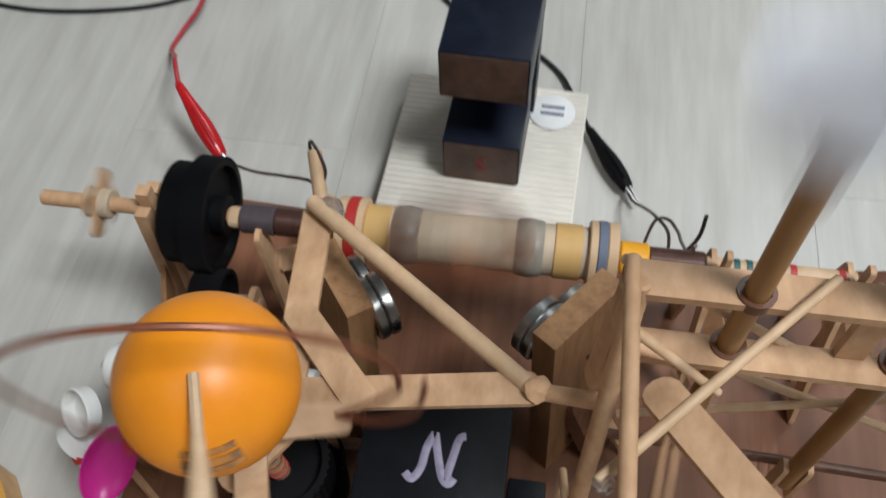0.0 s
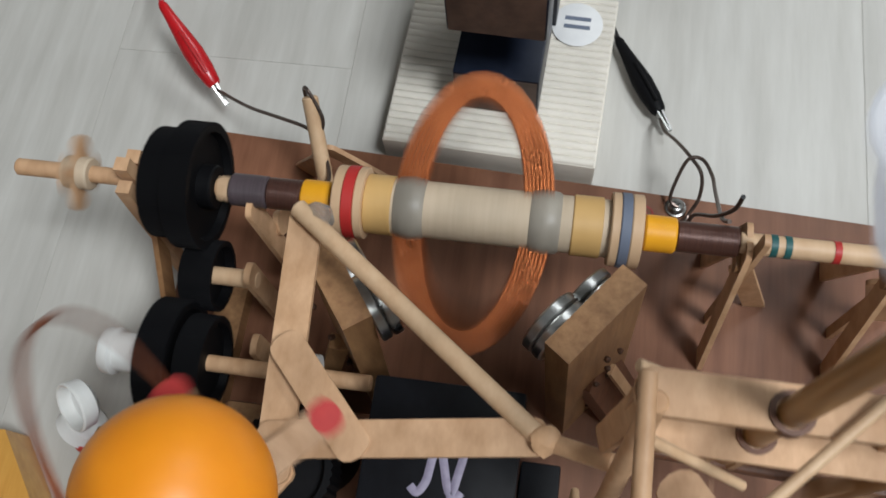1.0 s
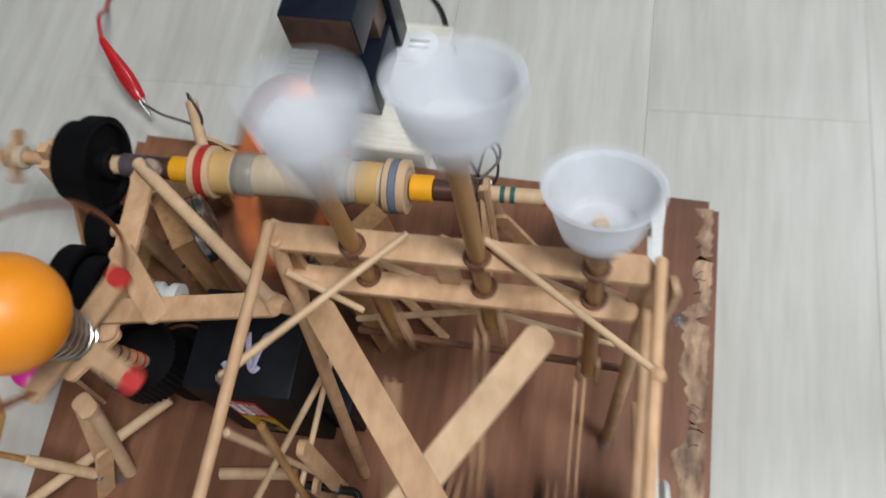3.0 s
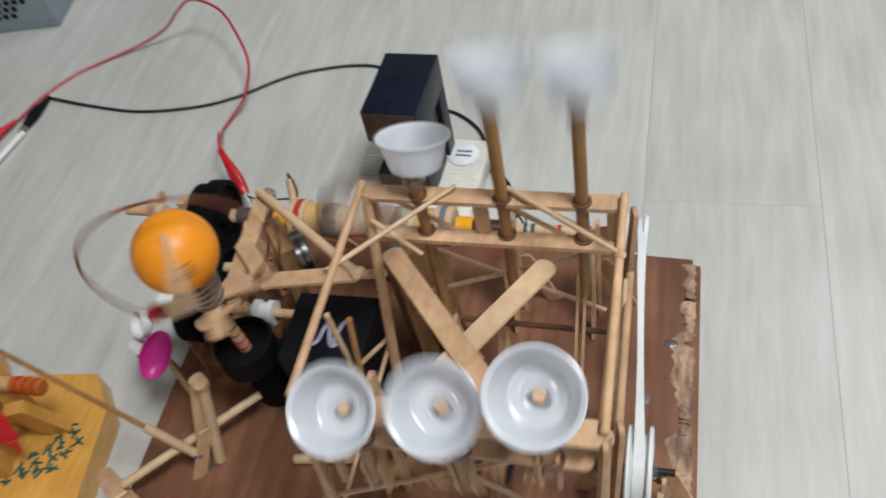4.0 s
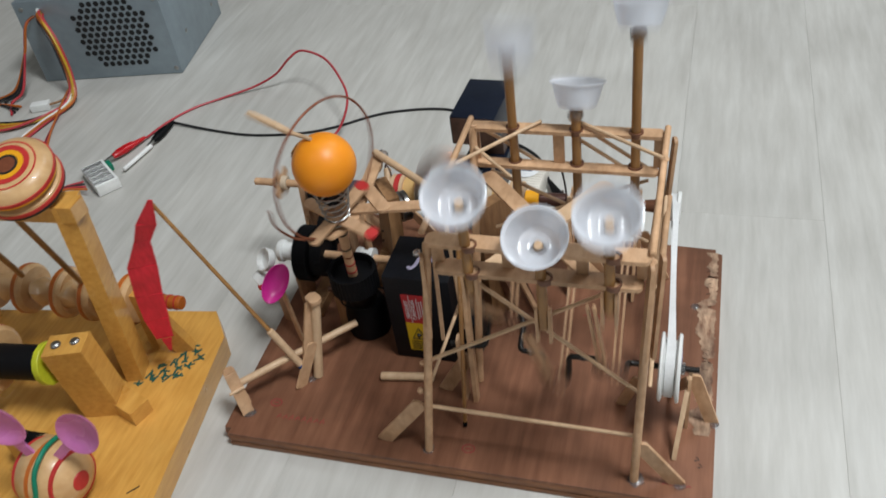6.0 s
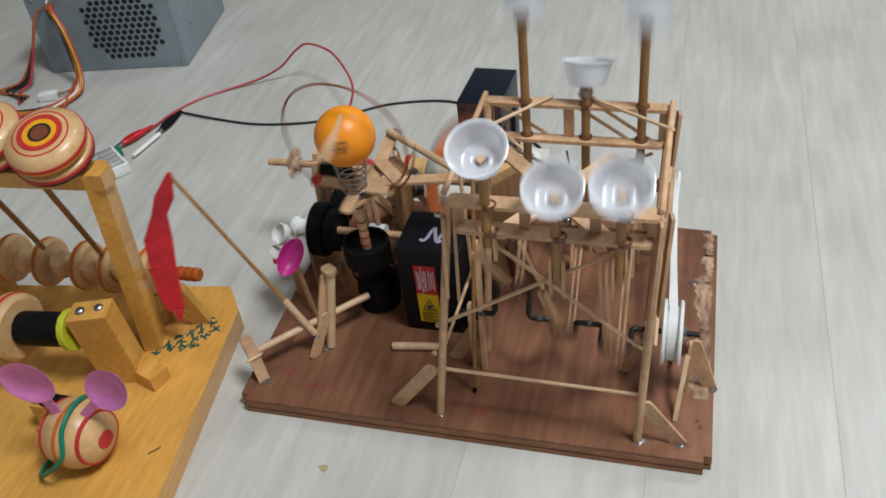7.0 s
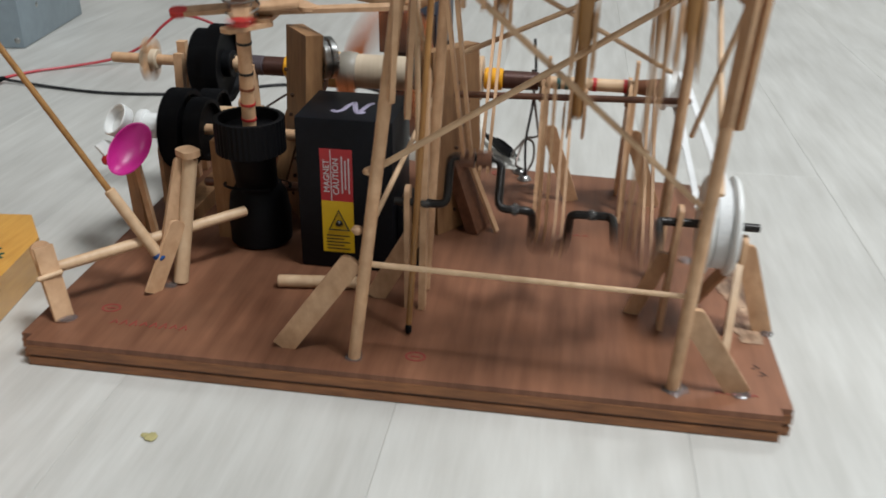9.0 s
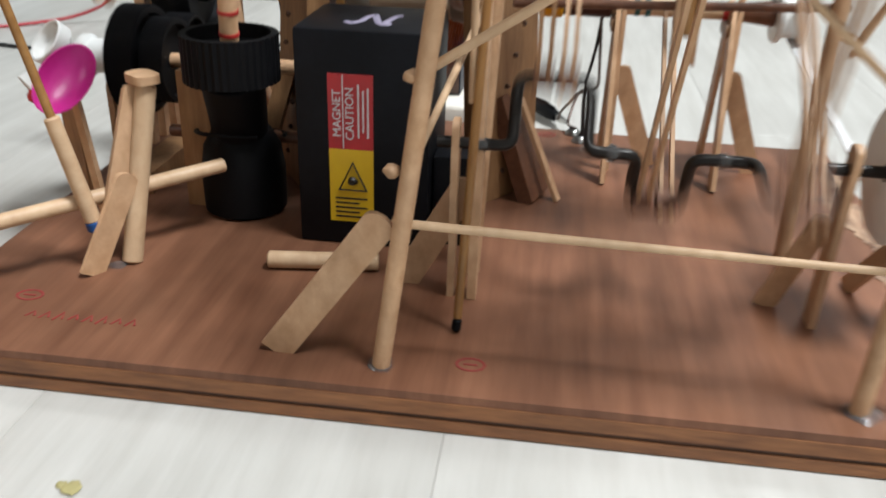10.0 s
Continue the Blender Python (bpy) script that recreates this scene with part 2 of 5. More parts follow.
def sweep(bm, pts, radii, seg=10, cap=True, closed=False, flat=1.0, up=(0, 0, 1)):
    pts = [Vector(p) for p in pts]
    if not hasattr(radii, "__len__"):
        radii = [radii] * len(pts)
    rings, prev = [], None
    n = len(pts)
    for i, p in enumerate(pts):
        if closed:
            d = pts[(i + 1) % n] - pts[i - 1]
        else:
            d = pts[min(i + 1, n - 1)] - pts[max(i - 1, 0)]
        if prev is None:
            a, b, _ = basis(d, up)
        else:
            d.normalize()
            a = (prev - d * prev.dot(d)).normalized()
            b = d.cross(a)
        prev = a
        rings.append([bm.verts.new(p + a * math.cos(2 * math.pi * k / seg) * radii[i] + b * math.sin(2 * math.pi * k / seg) * radii[i] * flat) for k in range(seg)])
    for i in range(n if closed else n - 1):
        r0, r1 = rings[i], rings[(i + 1) % n]
        for k in range(seg):
            bm.faces.new((r0[k], r0[(k + 1) % seg], r1[(k + 1) % seg], r1[k]))
    if cap and not closed:
        bm.faces.new(rings[0][::-1])
        bm.faces.new(rings[-1])
    return bm


def tube(p, q, r, r2=None, seg=14, chamfer=0.0006):
    """A round bar with slightly broken ends."""
    p, q = Vector(p), Vector(q)
    r2 = r if r2 is None else r2
    d = (q - p).normalized()
    c = min(chamfer, r * 0.4)
    return sweep(bmesh.new(), [p, p + d * c, q - d * c, q], [r - c, r, r2, r2 - c], seg)


def smooth_line(pts, steps=8, closed=False):
    pts = [Vector(p) for p in pts]
    out, n = [], len(pts)
    for i in range(n if closed else n - 1):
        if closed:
            a, b, c, d = pts[i - 1], pts[i], pts[(i + 1) % n], pts[(i + 2) % n]
        else:
            a, b, c, d = pts[max(i - 1, 0)], pts[i], pts[i + 1], pts[min(i + 2, n - 1)]
        for k in range(steps):
            t = k / steps
            out.append(0.5 * (2 * b + (c - a) * t + (2 * a - 5 * b + 4 * c - d) * t * t + (3 * b - a - 3 * c + d) * t ** 3))
    if not closed:
        out.append(pts[-1])
    return out


def wire(pts, r, seg=7, steps=8, closed=False):
    return sweep(bmesh.new(), smooth_line(pts, steps, closed), r, seg, closed=closed)


def bent(pts, r, fillet=0.004, seg=10):
    """A stiff rod with tight rounded bends."""
    pts = [Vector(p) for p in pts]
    out = [pts[0]]
    for a, b, c in zip(pts, pts[1:], pts[2:]):
        f = min(fillet, (a - b).length * 0.45, (c - b).length * 0.45)
        p, q = b + (a - b).normalized() * f, b + (c - b).normalized() * f
        out += [p.lerp(b, t).lerp(b.lerp(q, t), t) for t in (0, 0.25, 0.5, 0.75, 1)]
    out.append(pts[-1])
    return sweep(bmesh.new(), out, r, seg)


def lathe(profile, p, axis, seg=32, up=(0, 0, 1)):
    """Turns (radius, height) pairs about an axis from p."""
    bm = bmesh.new()
    a, b, d = basis(axis, up)
    p = Vector(p)
    rings = []
    for r, h in profile:
        if r < 1e-6:
            rings.append([bm.verts.new(p + d * h)])
        else:
            rings.append([bm.verts.new(p + d * h + (a * math.cos(2 * math.pi * k / seg) + b * math.sin(2 * math.pi * k / seg)) * r) for k in range(seg)])
    for r0, r1 in zip(rings, rings[1:]):
        for k in range(seg):
            f = [r0[k % len(r0)], r0[(k + 1) % len(r0)], r1[(k + 1) % len(r1)], r1[k % len(r1)]]
            f = list(dict.fromkeys(f))
            if len(f) > 2:
                bm.faces.new(f)
    return bm


def block(x0, x1, y0, y1, z0, z1):
    bm = bmesh.new()
    bmesh.ops.create_cube(bm, size=1, matrix=Matrix.Translation(((x0 + x1) / 2, (y0 + y1) / 2, (z0 + z1) / 2)) @ Matrix.Diagonal((x1 - x0, y1 - y0, z1 - z0, 1)))
    return bm


def bar(p, q, w, t, face=(0, 0, 1), taper=1.0):
    """A square-ended strip from p to q: w across, t along the face direction."""
    p, q = Vector(p), Vector(q)
    a, b, d = basis(q - p, face)
    bm = bmesh.new()
    r = []
    for c, k in ((p, 1.0), (q, taper)):
        r.append([bm.verts.new(c + a * sx * w / 2 * k + b * sy * t / 2) for sx, sy in ((-1, -1), (1, -1), (1, 1), (-1, 1))])
    for k in range(4):
        bm.faces.new((r[0][k], r[0][(k + 1) % 4], r[1][(k + 1) % 4], r[1][k]))
    bm.faces.new(r[0][::-1])
    bm.faces.new(r[1])
    return bm


def stick(p, q, w=0.0095, t=0.002, face=(0, 0, 1), ends=(True, True)):
    """A craft stick with rounded ends, flat towards the face direction."""
    p, q = Vector(p), Vector(q)
    a, b, d = basis(q - p, face)
    L = (q - p).length
    out = []
    for k in range(7):
        g = math.pi * (k / 6 - 0.5)
        if ends[1]:
            out.append((L - w * 0.32 + math.cos(g) * w * 0.32, math.sin(g) * w / 2))
    if not ends[1]:
        out += [(L, -w / 2), (L, w / 2)]
    for k in range(7):
        g = math.pi * (k / 6 + 0.5)
        if ends[0]:
            out.append((w * 0.32 + math.cos(g) * w * 0.32, math.sin(g) * w / 2))
    if not ends[0]:
        out += [(0, w / 2), (0, -w / 2)]
    bm = bmesh.new()
    lo = [bm.verts.new(p + d * u + a * v - b * t / 2) for u, v in out]
    hi = [bm.verts.new(p + d * u + a * v + b * t / 2) for u, v in out]
    n = len(out)
    for k in range(n):
        bm.faces.new((lo[k], lo[(k + 1) % n], hi[(k + 1) % n], hi[k]))
    bm.faces.new(lo[::-1])
    bm.faces.new(hi)
    return bm


def prism(outline, z0, z1):
    bm = bmesh.new()
    lo = [bm.verts.new((x, y, z0)) for x, y in outline]
    hi = [bm.verts.new((x, y, z1)) for x, y in outline]
    n = len(outline)
    for k in range(n):
        bm.faces.new((lo[k], lo[(k + 1) % n], hi[(k + 1) % n], hi[k]))
    bm.faces.new(lo[::-1])
    bm.faces.new(hi)
    return bm


def blob(c, r, squash=0.7, seed=0, sub=2):
    """A lump of glue or knotted string."""
    bm = bmesh.new()
    bmesh.ops.create_icosphere(bm, subdivisions=sub, radius=r)
    for v in bm.verts:
        k = 1 + 0.35 * noise.noise(v.co / r * 1.3 + Vector((seed * 3.7, seed, 0)))
        v.co = Vector((v.co.x * k, v.co.y * k, v.co.z * k * squash))
    bmesh.ops.translate(bm, verts=bm.verts, vec=c)
    return bm


def merge(*bms):
    out = bmesh.new()
    for bm in bms:
        me = bpy.data.meshes.new("tmp")
        bm.to_mesh(me)
        out.from_mesh(me)
        bpy.data.meshes.remove(me)
        bm.free()
    return out


def gear(p, axis, r, h, teeth, hole=0.4, depth=0.05):
    """A toothed wheel with a sunk web."""
    a, b, d = basis(axis)
    p = Vector(p)
    bm = bmesh.new()
    rings = []
    ring = []
    for k in range(teeth * 4):
        ring.append(1.0 if k % 4 in (0, 1) else 1.0 - depth)
    n = teeth * 4

    def put(f, hh):
        return [bm.verts.new(p + d * hh + (a * math.cos(2 * math.pi * k / n) + b * math.sin(2 * math.pi * k / n)) * (f * r * (ring[k] if f > 0.95 else 1))) for k in range(n)]
    for f, hh in ((hole * 0.35, h * 0.3), (0.82, h * 0.3), (0.85, 0), (1.0, 0), (1.0, h), (0.85, h), (0.82, h * 0.7), (hole * 0.35, h * 0.7)):
        rings.append(put(f, hh))
    for r0, r1 in zip(rings, rings[1:] + rings[:1]):
        for k in range(n):
            bm.faces.new((r0[k], r0[(k + 1) % n], r1[(k + 1) % n], r1[k]))
    return bm


def letters(text, size, m, material, parent, name="lettering", label=""):
    cu = bpy.data.curves.new(name, "FONT")
    cu.body, cu.size, cu.align_x, cu.align_y, cu.extrude = text, size, "CENTER", "CENTER", 0.00012
    tmp = bpy.data.objects.new(name, cu)
    scene.collection.objects.link(tmp)
    me = bpy.data.meshes.new_from_object(tmp.evaluated_get(bpy.context.evaluated_depsgraph_get()))
    bpy.data.objects.remove(tmp)
    bm = bmesh.new()
    bm.from_mesh(me)
    bmesh.ops.transform(bm, verts=bm.verts, matrix=m)
    return part(name, bm, material, parent, label, smooth=False)


def key_rows(step=1):
    return [k / FPS for k in range(0, 10 * FPS + 1, step)]


def crank_angle(t):
    """Degrees turned by the crankshaft."""
    return float(np.interp(t, (0, 0.5, 1.0, 1.5, 2.0, 3.5, 4.0, 4.5, 5.0, 5.5, 6.0, 7.5, 8.0, 8.5, 9.0, 9.5, 10.0), (-6469, -5570, -4579, -3685, -2870, 72, 988, 1903, 2810, 3763, 4685, 7436, 8368, 9233, 10120, 11037, 11920)))


MOVES = []

# ---- floor, and an unseen room shell around it ----
T = 0.013  # top of the plywood base


def build_room_shell():
    # Unseen walls and ceiling, added to enclose the lamps and bounce their light.
    part("wall_north", block(-2.3, 2.3, 2.6, 2.7, 0, 2.4), M_WALL)
    part("wall_south", block(-2.3, 2.3, -2.1, -2.0, 0, 2.4), M_WALL)
    part("wall_east", block(2.2, 2.3, -2.0, 2.6, 0, 2.4), M_WALL)
    part("wall_west", block(-2.3, -2.2, -2.0, 2.6, 0, 2.4), M_WALL)
    part("ceiling", block(-2.3, 2.3, -2.1, 2.7, 2.4, 2.5), M_WALL)
    for n in ("wall_north", "wall_south", "wall_east", "wall_west", "ceiling"):
        tagged(bpy.data.objects[n], kind="structure")


def build_floor():
    floor = part("floor", block(-2.2, 2.2, -2.0, 2.6, -0.03, -0.0012), M_GAP)
    tagged(floor, "pale grey-beige wood laminate floor planks", "floor", kind="structure")
    w, ln = 0.12, 1.2
    protos = {}
    for col in range(-21, 16):
        x0, x1 = max(0.29 + col * w, -2.2), min(0.29 + (col + 1) * w, 2.2)
        y = (0.30 if col % 3 == 0 else 0.30 - 0.4 * (col % 3)) - 3 * ln
        while y < 2.6:
            y0, y1 = max(y, -2.0), min(y + ln, 2.6)
            y += ln
            if x1 - x0 < 0.01 or y1 - y0 < 0.01:
                continue
            size = (round(x1 - x0, 4), round(y1 - y0, 4))
            if size not in protos:
                bm = block(0.00005, size[0] - 0.00005, 0.00005, size[1] - 0.00005, -0.0011, 0)
                bmesh.ops.bevel(bm, geom=[e for e in bm.edges if all(v.co.z > -0.001 for v in e.verts)], offset=0.00013, segments=1, affect="EDGES")
                plank = part("floor_plank", bm, M_FLOOR, floor, smooth=False)
                protos[size] = plank.data
            else:
                plank = new("floor_plank", protos[size])
                plank.parent = floor
            plank.location = (x0, y0, 0)


def build_lamp_panels():
    # Unseen fixtures at the lamps; only the first place follows from shadows.
    for x, y in ((1.15, -0.3), (-0.7, -1.4), (1.15, 1.6)):
        lamp = thing("lamp_panel", (x, y, 2.4), "unseen square white ceiling panel added around a lamp", "ceiling light", "ceiling panel lights")
        fr = [block(x - 0.32, x + 0.32, y + s * 0.31 - 0.01, y + s * 0.31 + 0.01, 2.365, 2.4) for s in (-1, 1)]
        fr += [block(x + s * 0.31 - 0.01, x + s * 0.31 + 0.01, y - 0.3, y + 0.3, 2.365, 2.4) for s in (-1, 1)]
        part("frame", merge(*fr), M_WHITE, lamp)
        part("diffuser", block(x - 0.3, x + 0.3, y - 0.3, y + 0.3, 2.38, 2.395), M_LIGHT, lamp)


# ---- plywood base with its pen marks ----
def pen_mark(parent, pts, r=0.0005, material=M_REDPEN, name="pen_mark"):
    return part(name, sweep(bmesh.new(), [(x, y, T + 0.0001) for x, y in pts], r, 5, flat=0.35), material, parent)


def build_base():
    out = [(0, 0), (0.33, 0), (0.33, 0.237), (-0.005, 0.2535)]
    base = thing("plywood_base", (0.16, 0.12, 0), "reddish-brown stained plywood board under the wooden machine", "base board")
    for i, (z0, z1, m, d) in enumerate(((0.0005, 0.0042, M_PLYEDGE, 0.0), (0.0042, 0.0058, M_PLYDARK, 0.0006), (0.0058, 0.0102, M_PLYEDGE, 0.0), (0.0102, T, M_PLY, 0.0003))):
        o = [(x + d * (1 if x < 0.1 else -1), y + d * (1 if y < 0.1 else -1)) for x, y in out]
        bm = prism(o, z0, z1)
        bmesh.ops.bevel(bm, geom=[e for e in bm.edges if abs(e.verts[0].co.z - e.verts[1].co.z) > 0.001], offset=0.005, segments=4, affect="EDGES")
        part(("bottom_ply", "dark_ply", "core_ply", "top_ply")[i], bm, m, base, "stained top veneer with wear" if i == 3 else "")
    # worn strip with writing along the right edge
    bm = bmesh.new()
    rng = random.Random(4)
    lo, hi = [], []
    for k in range(96):
        y = 0.052 + k * 0.0019
        w = 0.006 * noise.noise(Vector((k * 0.16, 0.4, 0.2))) + 0.003 * noise.noise(Vector((k * 0.6, 2.4, 0.7))) + (0.003 if k > 66 else 0)
        cut = 0.0065 if k in (34, 35, 62, 63, 80) else 0
        lo.append(bm.verts.new((0.3155 + w + rng.uniform(-0.0006, 0.0006) + cut * 0.5, y, T + 0.0003)))
        hi.append(bm.verts.new((0.3272 + rng.uniform(-0.0012, 0.0006) - cut, y, T + 0.0003)))
    for k in range(95):
        bm.faces.new((lo[k], hi[k], hi[k + 1], lo[k + 1]))
    part("bare_wood_strip", bm, M_BARE, base, "strip of bare pale wood scraped along the edge")
    for k in range(26):
        y = 0.06 + k * 0.0062 + rng.uniform(-0.002, 0.002)
        a = rng.uniform(-0.9, 0.9)
        pen_mark(base, [(0.3212 - 0.0022 * math.cos(a), y - 0.002 * math.sin(a)), (0.3212, y + 0.0008), (0.3212 + 0.0026 * math.cos(a), y + 0.0026 * math.sin(a))], rng.uniform(0.0004, 0.0008), M_PLYDARK)
    # red rings and short strokes
    for cx, cy in ((0.0288, 0.0321), (0.1752, 0.0165), (0.192, 0.234)):
        pen_mark(base, [(cx + 0.0042 * math.cos(a * 0.5236), cy + 0.0032 * math.sin(a * 0.5236)) for a in range(13)])
        pen_mark(base, [(cx - 0.002, cy), (cx + 0.002, cy)])
    for x0, y0, n, tall in ((0.0345, 0.0212, 8, 0.0042), (0.1519, 0.2315, 6, 0.0048), (0.1005, 0.234, 2, 0.004), (0.232, 0.150, 4, 0.002), (0.3, 0.012, 4, 0.002)):
        for k in range(n):
            x = x0 + k * 0.0047
            h = tall * (0.8 + 0.2 * ((k * 7) % 3))
            pen_mark(base, [(x, y0 - h / 2), (x + 0.0016, y0 + h / 2), (x + 0.0028, y0 - h / 3)], 0.00045)
    for x, y in ((0.318, 0.032), (0.32, 0.027)):
        pen_mark(base, [(x, y), (x + 0.003, y + 0.001), (x + 0.001, y + 0.003)], 0.0004, M_BLKINK)
    # glue dabs at the feet
    for i, (x, y, r) in enumerate(((0.1495, 0.012, 0.005), (0.284, 0.0115, 0.0065), (0.31, 0.0125, 0.005), (0.0125, 0.02, 0.006), (0.047, 0.057, 0.004), (0.329, 0.062, 0.004), (0.281, 0.105, 0.005), (0.30, 0.13, 0.005), (0.312, 0.17, 0.004))):
        part("glue_dab", blob((x, y, T + 0.0002), r * 0.8, 0.3, i), M_GLUE, base, "clear blob of dried hot glue")


# ---- tower of sticks ----
ROD_X = (0.1985, 0.2362, 0.2705)
YB, YF = 0.114, 0.004


def build_tower():
    tw = thing("stick_tower", (0.22, 0.06, T), "open tower frame of glued craft sticks and dowels", "wooden frame")
    yf, yb = 0.0115, 0.115
    # four legs, each a dowel with doubling sticks at the top
    legs = (((0.1495, 0.0114, T), (0.1735, 0.0105, 0.196)), ((0.2828, 0.0109, T), (0.2885, 0.0105, 0.196)),
            ((0.1695, 0.075, T), (0.1745, 0.113, 0.203)), ((0.2815, 0.106, T), (0.287, 0.115, 0.2)))
    for p, q in legs:
        part("leg", tube(p, q, 0.0027, 0.0024), M_STICK, tw)
    for x, y, z0, z1 in ((0.1675, 0.0075, 0.128, 0.19), (0.172, 0.0145, 0.12, 0.19), (0.2855, 0.0065, 0.127, 0.197), (0.2905, 0.0135, 0.124, 0.197), (0.170, 0.113, 0.15, 0.203), (0.2895, 0.112, 0.15, 0.2)):
        part("splint", stick((x, y, z0), (x + 0.003, y, z1), 0.0065, 0.002, (1, 0.3, 0)), M_STICK, tw)
    # drilled bearing beams
    for y, z, x0, x1, w in ((yb, 0.2005, 0.1705, 0.2865, 0.0088), (yb - 0.003, 0.1765, 0.1725, 0.284, 0.0080), (YF + 0.003, 0.2015, 0.1745, 0.2885, 0.0105), (YF + 0.003, 0.1835, 0.1775, 0.285, 0.0105)):
        beam = part("bearing_beam", stick((x0, y, z), (x1, y, z - 0.001), w, 0.0024), M_STICK, tw)
        for rx in ROD_X:
            yy = YB if y > 0.05 else YF
            part("bush", lathe([(0.0031, -0.0016), (0.0042, -0.0016), (0.0042, 0.0016), (0.0031, 0.0016), (0.0031, -0.0016)], (rx, yy, z), (0, 0, 1), 16), M_BROWN, beam)
    for x in (0.2255, 0.174, 0.284):
        part("strut", stick((x, yb, 0.1775), (x, yb, 0.2), 0.0065, 0.0025, (0, 1, 0), (False, False)), M_STICK, tw)
    for x in (0.179, 0.2165, 0.2545, 0.2845):
        part("strut", stick((x, YF + 0.006, 0.1845), (x, YF + 0.006, 0.2015), 0.006, 0.0025, (0, 1, 0), (False, False)), M_STICK, tw)
    # side rails between front and back
    for a, b in (((0.1725, 0.008, 0.2045), (0.1725, 0.118, 0.2045)), ((0.2885, 0.006, 0.2035), (0.288, 0.118, 0.203)), ((0.2865, 0.0105, 0.185), (0.2865, 0.112, 0.178)), ((0.2915, 0.02, 0.165), (0.291, 0.11, 0.16))):
        part("rail", tube(a, b, 0.0018), M_STICK, tw)
    # thin cross braces, bamboo skewers
    for a, b in (((0.1575, 0.0135, 0.098), (0.2845, 0.0135, 0.181)), ((0.179, 0.016, 0.18), (0.2845, 0.0145, 0.092)),
                 ((0.171, 0.1195, 0.201), (0.221, 0.1155, 0.171)), ((0.1675, 0.07, 0.2), (0.215, 0.1185, 0.2035)), ((0.224, 0.1195, 0.200), (0.270, 0.1155, 0.171)), ((0.239, 0.1195, 0.200), (0.285, 0.116, 0.170)), ((0.238, 0.1185, 0.2035), (0.2875, 0.085, 0.2045)),
                 ((0.1535, 0.012, 0.0588), (0.2845, 0.012, 0.0562)), ((0.1755, 0.108, 0.19), (0.1975, 0.104, 0.172)),
                 ((0.168, 0.057, 0.187), (0.168, 0.063, 0.078)), ((0.168, 0.106, 0.1), (0.171, 0.026, 0.17)), ((0.168, 0.105, 0.101), (0.1575, 0.013, 0.075)),
                 ((0.2895, 0.015, 0.098), (0.2895, 0.1, 0.168)), ((0.2895, 0.105, 0.09), (0.2895, 0.02, 0.17)), ((0.181, 0.118, 0.12), (0.278, 0.118, 0.165)), ((0.181, 0.12, 0.165), (0.279, 0.12, 0.115))):
        part("cross_brace", tube(a, b, 0.0013, 0.0011, 10, 0.0003), M_PALE, tw)
    part("back_rail", tube((0.176, 0.1205, 0.0985), (0.2885, 0.1145, 0.1035), 0.0016), M_BROWN, tw, "thin brown dowel rail")
    # wide crossed sticks on the back half
    part("wide_brace", stick((0.182, 0.104, 0.1735), (0.262, 0.008, 0.1805), 0.0100, 0.002, (0, 0, 1)), M_STICK, tw)
    part("wide_brace", stick((0.2565, 0.104, 0.171), (0.1997, 0.008, 0.1775), 0.0100, 0.002, (0, 0, 1)), M_PALE, tw)
    # thin hanging rod with a dark tip and a doubled inner leg
    part("hanging_rod", tube((0.1745, 0.062, 0.178), (0.1690, 0.0345, 0.0175), 0.0014), M_ROD, tw)
    part("hanging_rod_tip", tube((0.1690, 0.0345, 0.0175), (0.1688, 0.0338, 0.0135), 0.0015), M_BLACK, tw, "black tip")
    part("inner_leg", stick((0.1712, 0.058, T), (0.1712, 0.066, 0.125), 0.006, 0.003, (1, 0, 0), (False, True)), M_STICK, tw)
    # knee braces on the base
    for a, b, f in (((0.117, 0.0145, T), (0.1505, 0.0125, 0.06), (0, 1, 0)), ((0.147, 0.064, T), (0.1685, 0.064, 0.052), (0, 1, 0)), ((0.3095, 0.013, T), (0.2845, 0.011, 0.0505), (0, 1, 0))):
        part("knee_brace", stick(a, b, 0.0095, 0.0022, f, (False, True)), M_STICK, tw)
    for i, c in enumerate(((0.1665, 0.0118, 0.187), (0.155, 0.0115, 0.060), (0.2838, 0.0122, 0.058), (0.1575, 0.012, 0.099), (0.169, 0.07, 0.2), (0.2885, 0.084, 0.2045), (0.2875, 0.0118, 0.19), (0.1525, 0.011, 0.074))):
        part("joint_glue", blob(c, 0.0023, 0.8, i + 20), M_STICK if i % 2 else M_GLUE, tw)


# ---- crankshaft, pulleys and belt ----
AX_Y, AX_Z, THROW = 0.06, 0.066, 0.022
PIN_X, PIN_HALF = (0.193, 0.228, 0.264), (0.0115, 0.0083, 0.0095)


def crank_side(i, t):
    """Place of crank pin i across and up, and of the shaft."""
    g = radians(crank_angle(t) + 20 + (0, -120, 120)[i])
    return AX_Y + THROW * math.cos(g), AX_Z + THROW * math.sin(g)


